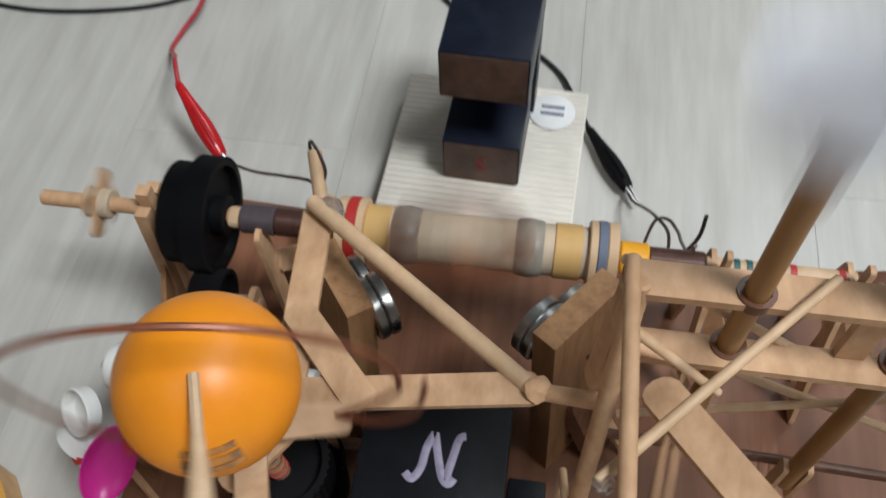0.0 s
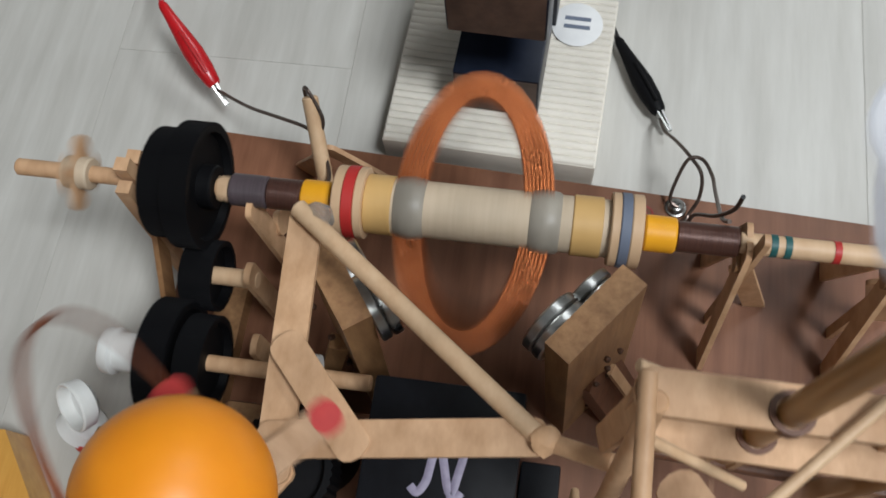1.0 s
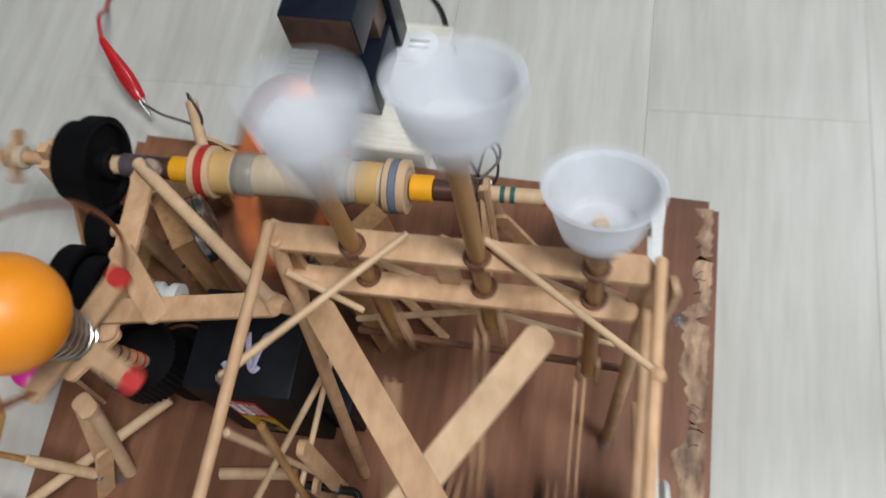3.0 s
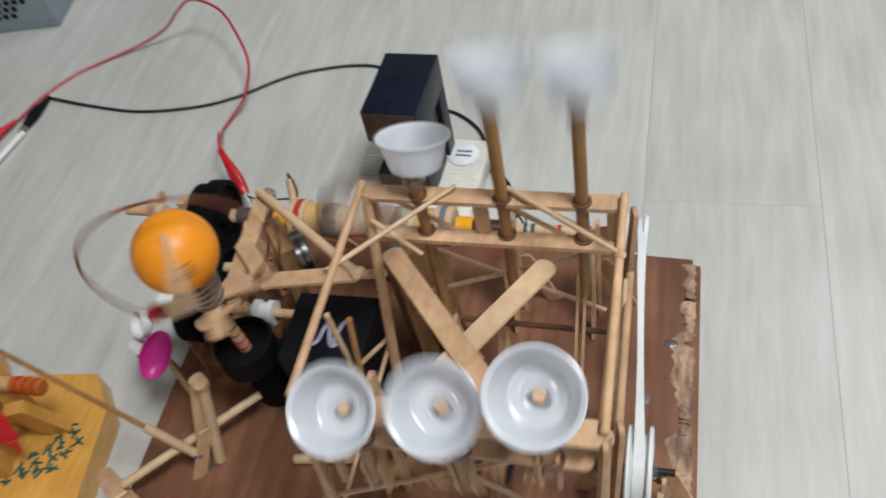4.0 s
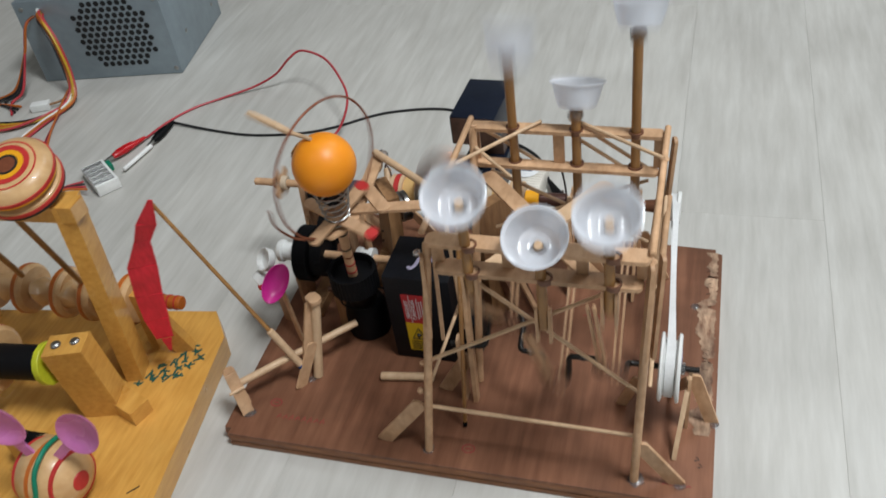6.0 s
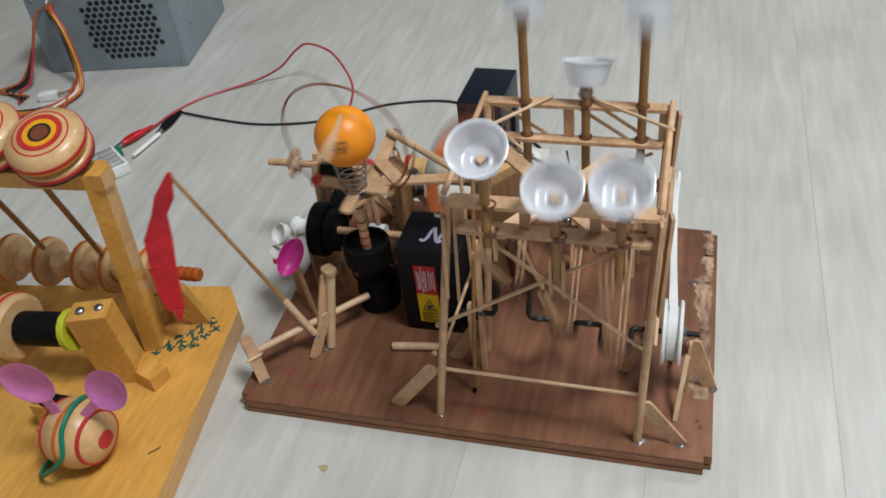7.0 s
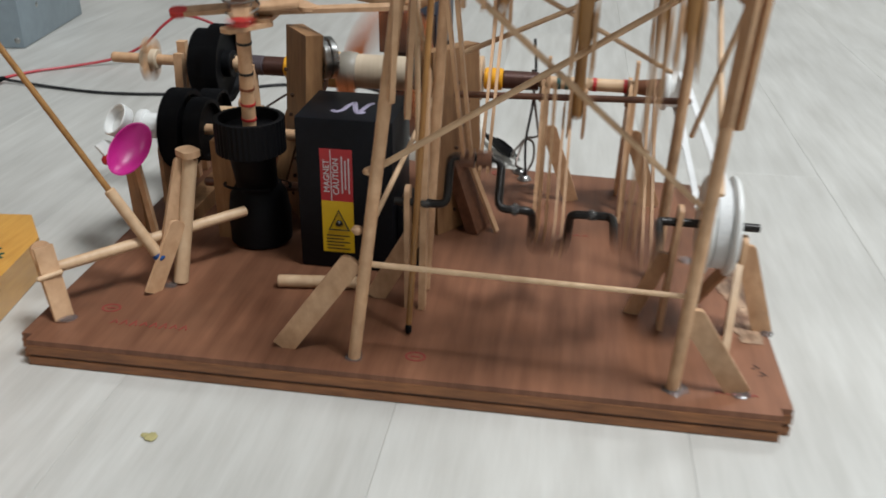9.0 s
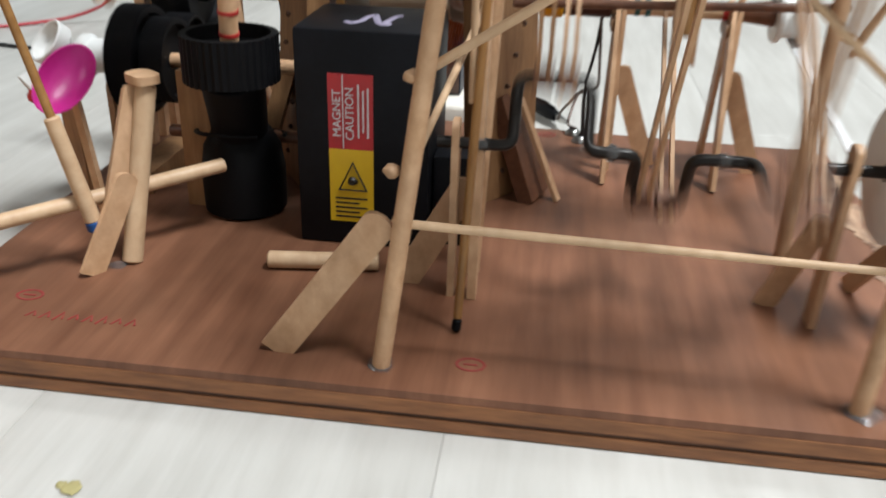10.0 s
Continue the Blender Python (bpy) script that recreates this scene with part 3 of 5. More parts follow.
def build_crank():
    cr = thing("crankshaft", (0.235, AX_Y, AX_Z), "bent black steel crankshaft carrying a white spool pulley", "crankshaft")
    o = Vector((0, AX_Y, AX_Z))
    pts = [o + Vector((0.158, 0, 0))]
    for i, (x, w) in enumerate(zip(PIN_X, PIN_HALF)):
        g = radians(20 + (0, -120, 120)[i])
        d = Vector((0, math.cos(g), math.sin(g))) * THROW
        pts += [o + Vector((x - w, 0, 0)), o + Vector((x - w, 0, 0)) + d, o + Vector((x + w, 0, 0)) + d, o + Vector((x + w, 0, 0))]
    pts.append(o + Vector((0.3165, 0, 0)))
    part("bent_rod", bent(pts, 0.0019), M_BLKWIRE, cr)
    pul = part("pulley", lathe([(0.003, 0), (0.0205, 0), (0.0215, 0.0008), (0.0215, 0.002), (0.0175, 0.0032), (0.017, 0.0095), (0.0175, 0.0098), (0.0215, 0.011), (0.0215, 0.0122), (0.0205, 0.013), (0.003, 0.013)], (0.2925, AX_Y, AX_Z), (1, 0, 0), 48), M_WHITE, cr, "white plastic spool pulley")
    part("hub", tube((0.3055, AX_Y, AX_Z), (0.308, AX_Y, AX_Z), 0.004), M_GLUE, pul)
    part("paint_mark", bar((0.3057, AX_Y, AX_Z + 0.006), (0.3057, AX_Y, AX_Z + 0.015), 0.003, 0.0006, (1, 0, 0)), M_VIOLET, pul)
    for i, x in enumerate((0.172, 0.212, 0.2455)):
        part("journal_glue", blob((x, AX_Y, AX_Z), 0.0027, 1, i + 40), M_GLUE, cr)

    def rows():
        return [(t, pose(0.235, AX_Y, AX_Z, crank_angle(t))) for t in key_rows()]
    MOVES.append((cr, rows))
    # bearing posts of the crankshaft
    for x, lean in ((0.164, 0.0), (0.281, 0.002), (0.3115, 0.0)):
        s = thing("bearing_post", (x, AX_Y, T), "small upright craft stick holding the crank rod", "wooden post", "crank bearing posts")
        part("upright", stick((x, AX_Y, T), (x + lean, AX_Y, AX_Z + (0.008 if x < 0.3 else -0.004)), 0.008, 0.0022, (1, 0, 0), (False, True)), M_STICK, s)
        if x > 0.3:
            part("prop", stick((0.3275, 0.064, T), (0.3135, 0.0655, 0.055), 0.0085, 0.002, (0, 1, 0), (False, True)), M_STICK, s)
            part("prop", stick((0.3055, 0.031, T), (0.3105, 0.058, 0.05), 0.003, 0.003, (1, 0, 0), (False, True)), M_PALE, s)
            part("prop", stick((0.3, 0.088, T), (0.3105, 0.064, 0.05), 0.007, 0.002, (1, 0, 0), (False, True)), M_STICK, s)
        elif x > 0.2:
            part("prop", stick((0.2685, 0.07, T), (x - 0.001, 0.062, 0.05), 0.007, 0.002, (0, 1, 0), (False, True)), M_STICK, s)


def build_belt():
    belt = thing("drive_belt", (0.298, 0.1, 0.07), "white elastic band running between two spool pulleys", "drive belt")
    c0, r0, c1, r1 = Vector((AX_Y, AX_Z)), 0.0182, Vector((0.194, 0.0862)), 0.0098
    d = c1 - c0
    L = d.length
    base = math.atan2(d.y, d.x)
    off = math.acos((r0 - r1) / L)
    pts = []
    for k in range(15):
        a = base + off + (2 * math.pi - 2 * off) * k / 14
        pts.append(c0 + Vector((math.cos(a), math.sin(a))) * r0)
    for k in range(11):
        a = base - off + 2 * off * k / 10
        pts.append(c1 + Vector((math.cos(a), math.sin(a))) * r1)
    line = []
    for p, q in zip(pts, pts[1:] + pts[:1]):
        n = max(1, int((q - p).length / 0.012))
        line += [p.lerp(q, k / n) for k in range(n)]
    bm = bmesh.new()
    rings = []
    for p in line:
        u = min(1, max(0, (p.x - AX_Y) / 0.134))
        x = 0.299 - 0.006 * u
        rings.append([bm.verts.new((x + sx * (0.0027 - 0.0012 * math.sin(math.pi * u)), p.x, p.y + sz * 0.0004)) for sx, sz in ((-1, -1), (1, -1), (1, 1), (-1, 1))])
    n = len(rings)
    for i in range(n):
        for k in range(4):
            bm.faces.new((rings[i][k], rings[i][(k + 1) % 4], rings[(i + 1) % n][(k + 1) % 4], rings[(i + 1) % n][k]))
    part("band", bm, M_BELT, belt)


# ---- push rods with cups ----
def rod_lift(row, i, t):
    g = radians(crank_angle(t) + (0, -120, 120)[i])
    if row == "back":
        return (0.004, 0.002, 0.005)[i] + 0.0285 * math.sin(g)
    return 0.0135 * math.sin(g + radians(40))


ROD_TOP = {"back": 0.2355, "front": 0.2165}


def build_push_rod(row, i):
    x, y = ROD_X[i] - (0.002 if row == "front" else 0), YB if row == "back" else YF
    top = ROD_TOP[row]
    rod = thing("push_rod", (x, y, top), "amber dowel push rod carrying a frosted white plastic cup", "push rod", "push rods with cups")
    down = 0.118 if row == "back" else 0.056
    part("dowel", tube((x, y, top - down), (x, y, top + 0.002), 0.0028), M_ROD, rod)
    # fluted thin cup with a rolled rim
    prof_o = [(0.0, 0.0), (0.0125, 0.0), (0.0138, 0.0008), (0.0155, 0.006), (0.0172, 0.0125), (0.0186, 0.0165), (0.0204, 0.0172), (0.0206, 0.018)]
    prof_i = [(0.0198, 0.0182), (0.0180, 0.0172), (0.0164, 0.0125), (0.0148, 0.006), (0.0130, 0.0018), (0.0118, 0.0012), (0.0075, 0.0012), (0.0066, 0.0016), (0.0055, 0.0012), (0.0, 0.0012)]
    bm = lathe(prof_o + prof_i, (x, y, top), (0, 0, 1), 48)
    for v in bm.verts:
        h = v.co.z - top
        r = math.hypot(v.co.x - x, v.co.y - y)
        if 0.003 < h < 0.016 and r > 0.012:
            k = 1 + 0.016 * math.cos(24 * math.atan2(v.co.y - y, v.co.x - x))
            v.co.x, v.co.y = x + (v.co.x - x) * k, y + (v.co.y - y) * k
    lean = Matrix.Translation((x, y + (0.005 if row == "back" else 0), top + 0.001)) @ pose(0, 0, 0, -22 if row == "back" else 32) @ Matrix.Diagonal((0.80, 0.80, 0.85, 1)) @ Matrix.Translation((-x, -y, -top))
    bmesh.ops.transform(bm, verts=bm.verts, matrix=lean)
    cup = part("cup", bm, M_CUP, rod, "frosted white plastic cup with a rolled rim")
    bm = tube((x, y, top + 0.0012), (x, y, top + 0.0036), 0.0029)
    bmesh.ops.transform(bm, verts=bm.verts, matrix=lean)
    part("peg", bm, M_PALE, cup, "sawn end of the dowel")
    part("collar", blob((x, y, top - 0.001), 0.0048, 0.9, i + 50), M_GLUE, rod)
    part("knuckle", stick((x - 0.0035, y, top - down - 0.01), (x - 0.0035, y, top - down + 0.015), 0.0045, 0.0016, (1, 0, 0)), M_STICK, rod)
    part("knuckle", stick((x + 0.0035, y, top - down - 0.01), (x + 0.0035, y, top - down + 0.015), 0.0045, 0.0016, (1, 0, 0)), M_STICK, rod)
    MOVES.append((rod, lambda: [(t, pose(x, y, top + rod_lift(row, i, t))) for t in key_rows()]))
    # connecting rod from the crank pin
    y0, z0 = crank_side(i, 0)
    yr, zr = y, top - down - 0.006
    ln = math.hypot(yr - AX_Y, zr - AX_Z) + 0.004
    s = -1 if row == "front" else 1
    xx = PIN_X[i] + s * 0.0038
    con = thing("connecting_rod", (xx, 0, 0), "pair of thin wooden strips linking crank and push rod", "connecting rod", "connecting rods")
    for dx in (-0.0017, 0.0017):
        part("strip", stick((xx + dx, 0, -0.006), (xx + dx, 0, ln), 0.0032, 0.0013, (1, 0, 0)), M_STICK, con)
    part("eye", lathe([(0.0022, -0.0032), (0.0042, -0.0032), (0.0042, 0.0032), (0.0022, 0.0032), (0.0022, -0.0032)], (xx, 0, 0), (1, 0, 0), 14), M_BROWN, con)

    def rows():
        out = []
        for t in key_rows():
            py, pz = crank_side(i, t)
            a = math.degrees(math.atan2(-(yr - py), zr + rod_lift(row, i, t) - pz))
            out.append((t, pose(xx, py, pz, a)))
        return out
    MOVES.append((con, rows))


# ---- rotor: the spinning coil shaft ----
RY, RZ = 0.194, 0.0865


def build_rotor():
    R = thing("motor_rotor", (0.125, RY, RZ), "spinning wooden motor shaft with an oval copper coil and taped drum", "motor rotor")

    def seg(name, x0, x1, r, m, label="", r2=None):
        return part(name, tube((x0, RY, RZ), (x1, RY, RZ), r, r2, 24), m, R, label)
    seg("left_dowel", -0.041, 0.042, 0.0031, M_STICK)
    seg("paddle_hub", -0.022, -0.012, 0.006, M_DRUM)
    for k in range(2):
        a = k * math.pi / 2
        d = Vector((0, math.cos(a), math.sin(a)))
        c = Vector((-0.017, RY, RZ))
        part("paddle", stick(c - d * 0.014, c + d * 0.014, 0.007, 0.002, (1, 0, 0)), M_STICK, R)
    seg("tape_wrap", 0.0405, 0.054, 0.0058, M_SHADE)
    seg("wound_wire", 0.054, 0.0665, 0.0056, M_COPDARK, "brown copper wire wound tight on the shaft")
    seg("yellow_tape", 0.0665, 0.0775, 0.0062, M_YELLOW, "bright yellow tape ring")
    drum = seg("drum", 0.079, 0.183, 0.0098, M_DRUM, "drum wrapped in cream masking tape")
    for x0, x1, r, m in ((0.079, 0.0825, 0.0125, M_PALE), (0.0825, 0.0865, 0.0127, M_RED), (0.0865, 0.0895, 0.0125, M_PALE), (0.0895, 0.099, 0.0104, M_ORANGE), (0.160, 0.170, 0.0104, M_ORANGE), (0.1725, 0.1755, 0.0125, M_PALE), (0.1755, 0.179, 0.0127, M_PRINT), (0.179, 0.183, 0.0125, M_PALE)):
        part("ring", lathe([(0.008, 0), (r - 0.0004, 0), (r, 0.0004), (r, x1 - x0 - 0.0002), (r - 0.0004, x1 - x0), (0.008, x1 - x0)], (x0, RY, RZ), (1, 0, 0), 32), m, drum)
    for i, x in enumerate((0.105, 0.151)):
        part("coil_binding", lathe([(0.009, -0.006), (0.0105, -0.0045), (0.0112, 0), (0.0105, 0.0045), (0.009, 0.006)], (x, RY, RZ), (1, 0, 0), 24), M_GREYTAPE, R, "grey tape collar holding the coil")
    # oval coil of many turns
    turns = []
    for k in range(24):
        u, v = (k % 8 - 6.5) * 0.0013, (k // 8 - 1) * 0.0017
        bmt = (sweep(bmesh.new(), [(0.1265 + (0.0262 + u) * math.cos(a), RY + v, RZ + (0.0475 + u * 0.8) * math.sin(a)) for a in [2 * math.pi * j / 40 for j in range(40)]], 0.00078, 5, closed=True))
        if not turns:
            turns.append(part("coil", bmt, M_COPPER, R, "oval coil of orange enamelled copper wire"))
        else:
            part("wire_turn", bmt, M_COPPER, turns[0])
    seg("yellow_tape", 0.184, 0.1945, 0.0062, M_YELLOW, "bright yellow tape ring")
    seg("wound_wire", 0.1945, 0.215, 0.0052, M_COPDARK, "dark copper commutator winding")
    seg("right_dowel", 0.215, 0.282, 0.0036, M_PALE)
    for x, m in ((0.225, M_TEAL), (0.2295, M_TEAL), (0.262, M_RED), (0.245, M_RED)):
        part("band", lathe([(0.003, 0), (0.00385, 0), (0.00385, 0.0022), (0.003, 0.0022)], (x, RY, RZ), (1, 0, 0), 20), m, R)
    seg("cone", 0.268, 0.2835, 0.0038, M_BROWN, "", 0.0055)
    part("pulley", lathe([(0.003, 0), (0.0115, 0), (0.012, 0.0006), (0.012, 0.0022), (0.0098, 0.0034), (0.0098, 0.0095), (0.0116, 0.0108), (0.0116, 0.0124), (0.011, 0.013), (0.003, 0.013)], (0.2835, RY, RZ), (1, 0, 0), 36), M_WHITE, R, "small white spool pulley")
    g1 = part("gear", gear((0.0140, RY, RZ), (1, 0, 0), 0.0198, 0.0085, 52), M_BLACK, R, "black plastic spur gear")
    part("gear_hub", tube((0.0115, RY, RZ), (0.035, RY, RZ), 0.008), M_BLACK, g1)
    part("gear", gear((0.0232, RY, RZ), (1, 0, 0), 0.0228, 0.0095, 56), M_BLACK, R, "black plastic spur gear")
    part("hub_peg", bar((0.036, RY, RZ), (0.0425, RY, RZ), 0.007, 0.007), M_PALE, R)
    # 75 degrees each thirtieth of a second
    MOVES.append((R, lambda: [(t, pose(0.125, RY, RZ, 75 * t * FPS + 30)) for t in key_rows()]))


def build_rotor_supports():
    s = thing("shaft_support", (0.006, RY, T), "cluster of upright sticks carrying the shaft end", "wooden support", "shaft supports")
    for k, dy in enumerate((-0.006, 0.0, 0.006)):
        part("upright", bar((0.004, RY + dy * 2.2, T), (0.004, RY + dy, RZ + 0.012 - abs(dy)), 0.005, 0.005, (1, 0, 0)), M_STICK, s)
    part("prop", stick((0.004, RY - 0.045, T), (0.0045, RY - 0.006, 0.062), 0.0085, 0.0022, (1, 0, 0), (False, True)), M_BLOCK, s)
    part("prop", stick((0.004, RY + 0.035, T), (0.0045, RY + 0.006, 0.058), 0.0085, 0.0022, (1, 0, 0), (False, True)), M_STICK, s)
    s = thing("shaft_support", (0.045, RY, T), "slanted craft sticks propping the shaft beside the gears", "wooden support", "shaft supports")
    part("upright", stick((0.0505, RY - 0.006, T), (0.0485, RY - 0.006, RZ + 0.002), 0.0085, 0.0022, (1, 0, 0), (False, True)), M_STICK, s)
    part("prop", stick((0.052, RY + 0.034, T), (0.05, RY - 0.002, 0.06), 0.0095, 0.0022, (1, 0, 0.3), (False, True)), M_STICK, s)
    for x in (0.218, 0.266):
        s = thing("shaft_support", (x, RY, T), "triangular trestle of craft sticks under the shaft", "wooden support", "shaft supports")
        for dy in (-0.022, 0.022):
            part("leg", stick((x, RY + dy, T), (x, RY + dy * 0.08, RZ + 0.004), 0.0085, 0.002, (1, 0, 0), (False, True)), M_STICK, s)
        part("upright", stick((x + 0.0025, RY - 0.0045, T), (x + 0.0025, RY - 0.0045, RZ + 0.016), 0.0045, 0.002, (1, 0, 0), (False, True)), M_STICK, s)
        part("prop", stick((x + 0.021, RY + 0.004, T), (x + 0.004, RY + 0.002, 0.06), 0.0085, 0.002, (0, 1, 0), (False, True)), M_STICK, s)
        part("saddle", stick((x - 0.0015, RY - 0.008, RZ - 0.007), (x - 0.0015, RY + 0.008, RZ - 0.007), 0.006, 0.002, (1, 0, 0)), M_BLOCK, s)
    # wire post by the red clip
    s = thing("contact_post", (0.06, 0.228, T), "short dowel post with a wound copper contact wire", "wooden post", "contact posts")
    part("post", tube((0.0655, 0.205, 0.035), (0.0555, 0.2425, 0.071), 0.0032), M_PALE, s)
    part("strut", stick((0.064, 0.212, T), (0.064, 0.214, 0.05), 0.007, 0.002, (0, 1, 0), (False, True)), M_STICK, s)
    part("strut", stick((0.091, 0.232, T), (0.061, 0.229, 0.056), 0.0075, 0.002, (0, 1, 0.2), (False, True)), M_STICK, s)
    part("strut", stick((0.042, 0.238, T), (0.06, 0.225, 0.05), 0.0095, 0.002, (0.5, 0.5, 0.5), (False, True)), M_STICK, s)
    part("contact_wire", wire([(-0.0067, 0.2719, 0.018), (0.015, 0.258, 0.03), (0.036, 0.246, 0.045), (0.05, 0.238, 0.055), (0.0585, 0.2325, 0.06), (0.061, 0.236, 0.066), (0.0555, 0.243, 0.074), (0.0525, 0.2455, 0.069), (0.0575, 0.234, 0.057), (0.065, 0.218, 0.055), (0.0655, 0.205, 0.066), (0.0655, 0.198, 0.08)], 0.0008), M_WIREBARE, s, "bare springy copper wire")
    # two screws and the brush wire by the black clip
    s = thing("contact_screws", (0.2065, 0.2325, T), "pair of cross-head screws clamping a looped brush wire", "screw terminal", "contact posts")
    for x, y in ((0.2055, 0.2375), (0.209, 0.2265)):
        sc = part("screw", lathe([(0, 0.0032), (0.0022, 0.003), (0.0034, 0.002), (0.0036, 0.0012), (0.0044, 0.001), (0.0046, 0), (0, 0)], (x, y, T), (0, 0, 1), 20), M_STEEL, s)
        for a in (0.6, 2.17):
            part("slot", bar((x - 0.0018 * math.cos(a), y - 0.0018 * math.sin(a), T + 0.0032), (x + 0.0018 * math.cos(a), y + 0.0018 * math.sin(a), T + 0.0032), 0.0006, 0.0004), M_BLKINK, sc)
    part("brush_wire", wire([(0.1977, 0.2846, 0.006), (0.199, 0.274, 0.014), (0.203, 0.265, 0.022), (0.207, 0.255, 0.03), (0.2125, 0.246, 0.031), (0.2135, 0.239, 0.023), (0.2105, 0.2335, 0.0165), (0.2085, 0.2275, 0.0165)], 0.0008), M_WIREBARE, s, "bare springy copper wire")
    part("brush_wire", wire([(0.206, 0.2365, 0.0165), (0.2025, 0.239, 0.018), (0.2035, 0.245, 0.023), (0.207, 0.252, 0.031), (0.2125, 0.2515, 0.033), (0.2155, 0.242, 0.038), (0.215, 0.231, 0.047), (0.2125, 0.209, 0.072), (0.211, 0.199, 0.0915)], 0.0008), M_WIREBARE, s, "bare springy copper wire")
    part("upright_wire", wire([(0.2095, 0.2265, 0.016), (0.2085, 0.223, 0.04), (0.2115, 0.212, 0.066), (0.2125, 0.204, 0.09), (0.211, 0.2, 0.109)], 0.0008), M_WIREBLK, s, "thin black upright wire")


# ---- field magnets ----
def build_magnet_holders():
    for side, c, n, top in ((0, (0.0895, 0.1535, T), (0.8, 0.6, 0), 0.118), (1, (0.1705, 0.1545, T), (-0.79, 0.61, 0), 0.113)):
        c, n = Vector(c), Vector(n).normalized()
        along = n.cross(Vector((0, 0, 1)))
        h = thing("magnet_holder", c, "upright wooden slab holding stacked nickel disc magnets", "magnet holder", "magnet holders")
        part("slab", bar(c + n * -0.004, c + Vector((0, 0, top - T)) + n * 0.002, 0.034 if side else 0.030, 0.0095, n), M_BLOCK, h, "rough oiled wooden slab with pin holes", bevel=0.0008)
        for u, z in ((0.008, top - 0.014), (-0.009, top - 0.026)):
            p = c + along * u * (1 if side == 0 else -1) + Vector((0, 0, z - T)) + n * 0.0062
            for j in range(2):
                part("disc_magnet", lathe([(0, 0), (0.0105, 0), (0.0112, 0.0006), (0.0112, 0.0032), (0.0105, 0.0038), (0.0035, 0.0038), (0.003, 0.0034), (0, 0.0034)], p + n * 0.0040 * j, n, 32), M_STEEL, h, "shiny nickel disc magnet")
        for k in range(7):
            q = c + along * (0.004 * (k % 3) - 0.004) + Vector((0, 0, 0.012 + 0.012 * k)) - n * 0.0082
            part("pin_hole", blob(q, 0.0011, 1, k), M_PLYDARK, h)
        if side:
            # Brown wedge: the shade on its near face is put into the dark colour.
            part("prop", bar((0.1885, 0.150, T), (0.173, 0.1545, 0.056), 0.020, 0.0065, (0.9, -0.3, 0.3)), M_BROWN, h, "leaning wooden wedge coloured dark brown for its shaded face, with a pale sawn edge", bevel=0.0006)
            part("prop", stick((0.1985, 0.147, T), (0.180, 0.154, 0.054), 0.0042, 0.0016, (0.9, -0.3, 0.4), (False, False)), M_STICK, h)
        else:
            part("prop", bar(c + Vector((-0.02, -0.014, 0)), c + Vector((-0.006, -0.004, 0.05)), 0.007, 0.006, (0, 1, 0)), M_BLOCK, h)


def build_magnet_stand():
    turn = Matrix.Translation((0.12, 0.2503, 0)) @ pose(0, 0, 0, 0, 0, -2.6) @ Matrix.Translation((-0.12, -0.2495, 0))

    def put(bm, dy=0.0):
        bmesh.ops.transform(bm, verts=bm.verts, matrix=turn @ Matrix.Translation((0, dy, 0)))
        return bm
    box = thing("ribbed_box", (0.12, 0.29, 0), "low cream box with a ribbed lid and round paper label", "box")
    part("body", put(block(0.0745, 0.170, 0.2515, 0.340, 0.0005, 0.018)), M_CARD, box, bevel=0.0012)
    for k in range(24):
        y = 0.2522 + k * 0.00364
        part("rib", put(tube((0.0752, y + 0.0018, 0.0171), (0.1693, y + 0.0018, 0.0171), 0.0022, None, 10, 0.0003)), M_CARD, box)
    part("paper_label", put(lathe([(0, 0.0002), (0.0115, 0.0002), (0.0118, 0)], (0.1525, 0.3225, 0.0199), (0, 0, 1), 32)), M_PAPER, box, "round white paper label")
    for k in range(2):
        part("print", put(block(0.1465, 0.1585, 0.3245 - k * 0.0045, 0.3265 - k * 0.0045, 0.0201, 0.0203)), M_PRINT, box)
    mg = thing("block_magnet_stack", (0.123, 0.3, 0.0196), "stack of blue-black block magnets bridging a gap", "block magnets")
    lo = part("lower_block", put(block(0.1045, 0.1415, 0.2685, 0.312, 0.0196, 0.047), 0.004), M_MAGNET, mg, bevel=0.0012)
    part("worn_face", put(block(0.1055, 0.1405, 0.2681, 0.2684, 0.0206, 0.046), 0.004), M_MAGFACE, lo, "rubbed brown face")
    up = part("upper_block", put(block(0.1042, 0.1432, 0.268, 0.3305, 0.0775, 0.1045), 0.004), M_MAGNET, mg, bevel=0.0012)
    part("worn_face", put(block(0.1052, 0.1422, 0.2676, 0.2679, 0.0785, 0.1035), 0.004), M_MAGFACE, up, "rubbed brown face")
    part("yoke", put(block(0.1045, 0.143, 0.316, 0.3305, 0.0196, 0.0774), 0.004), M_MAGNET, mg, bevel=0.001)
    part("spacer", put(block(0.107, 0.139, 0.3, 0.3158, 0.0475, 0.077), 0.004), M_MAGFACE, mg, bevel=0.001)
    letters("S", 0.012, turn @ Matrix.Translation((0.123, 0.27185, 0.033)) @ pose(0, 0, 0, 90), M_REDPEN, lo, "letter", "red pen letter")


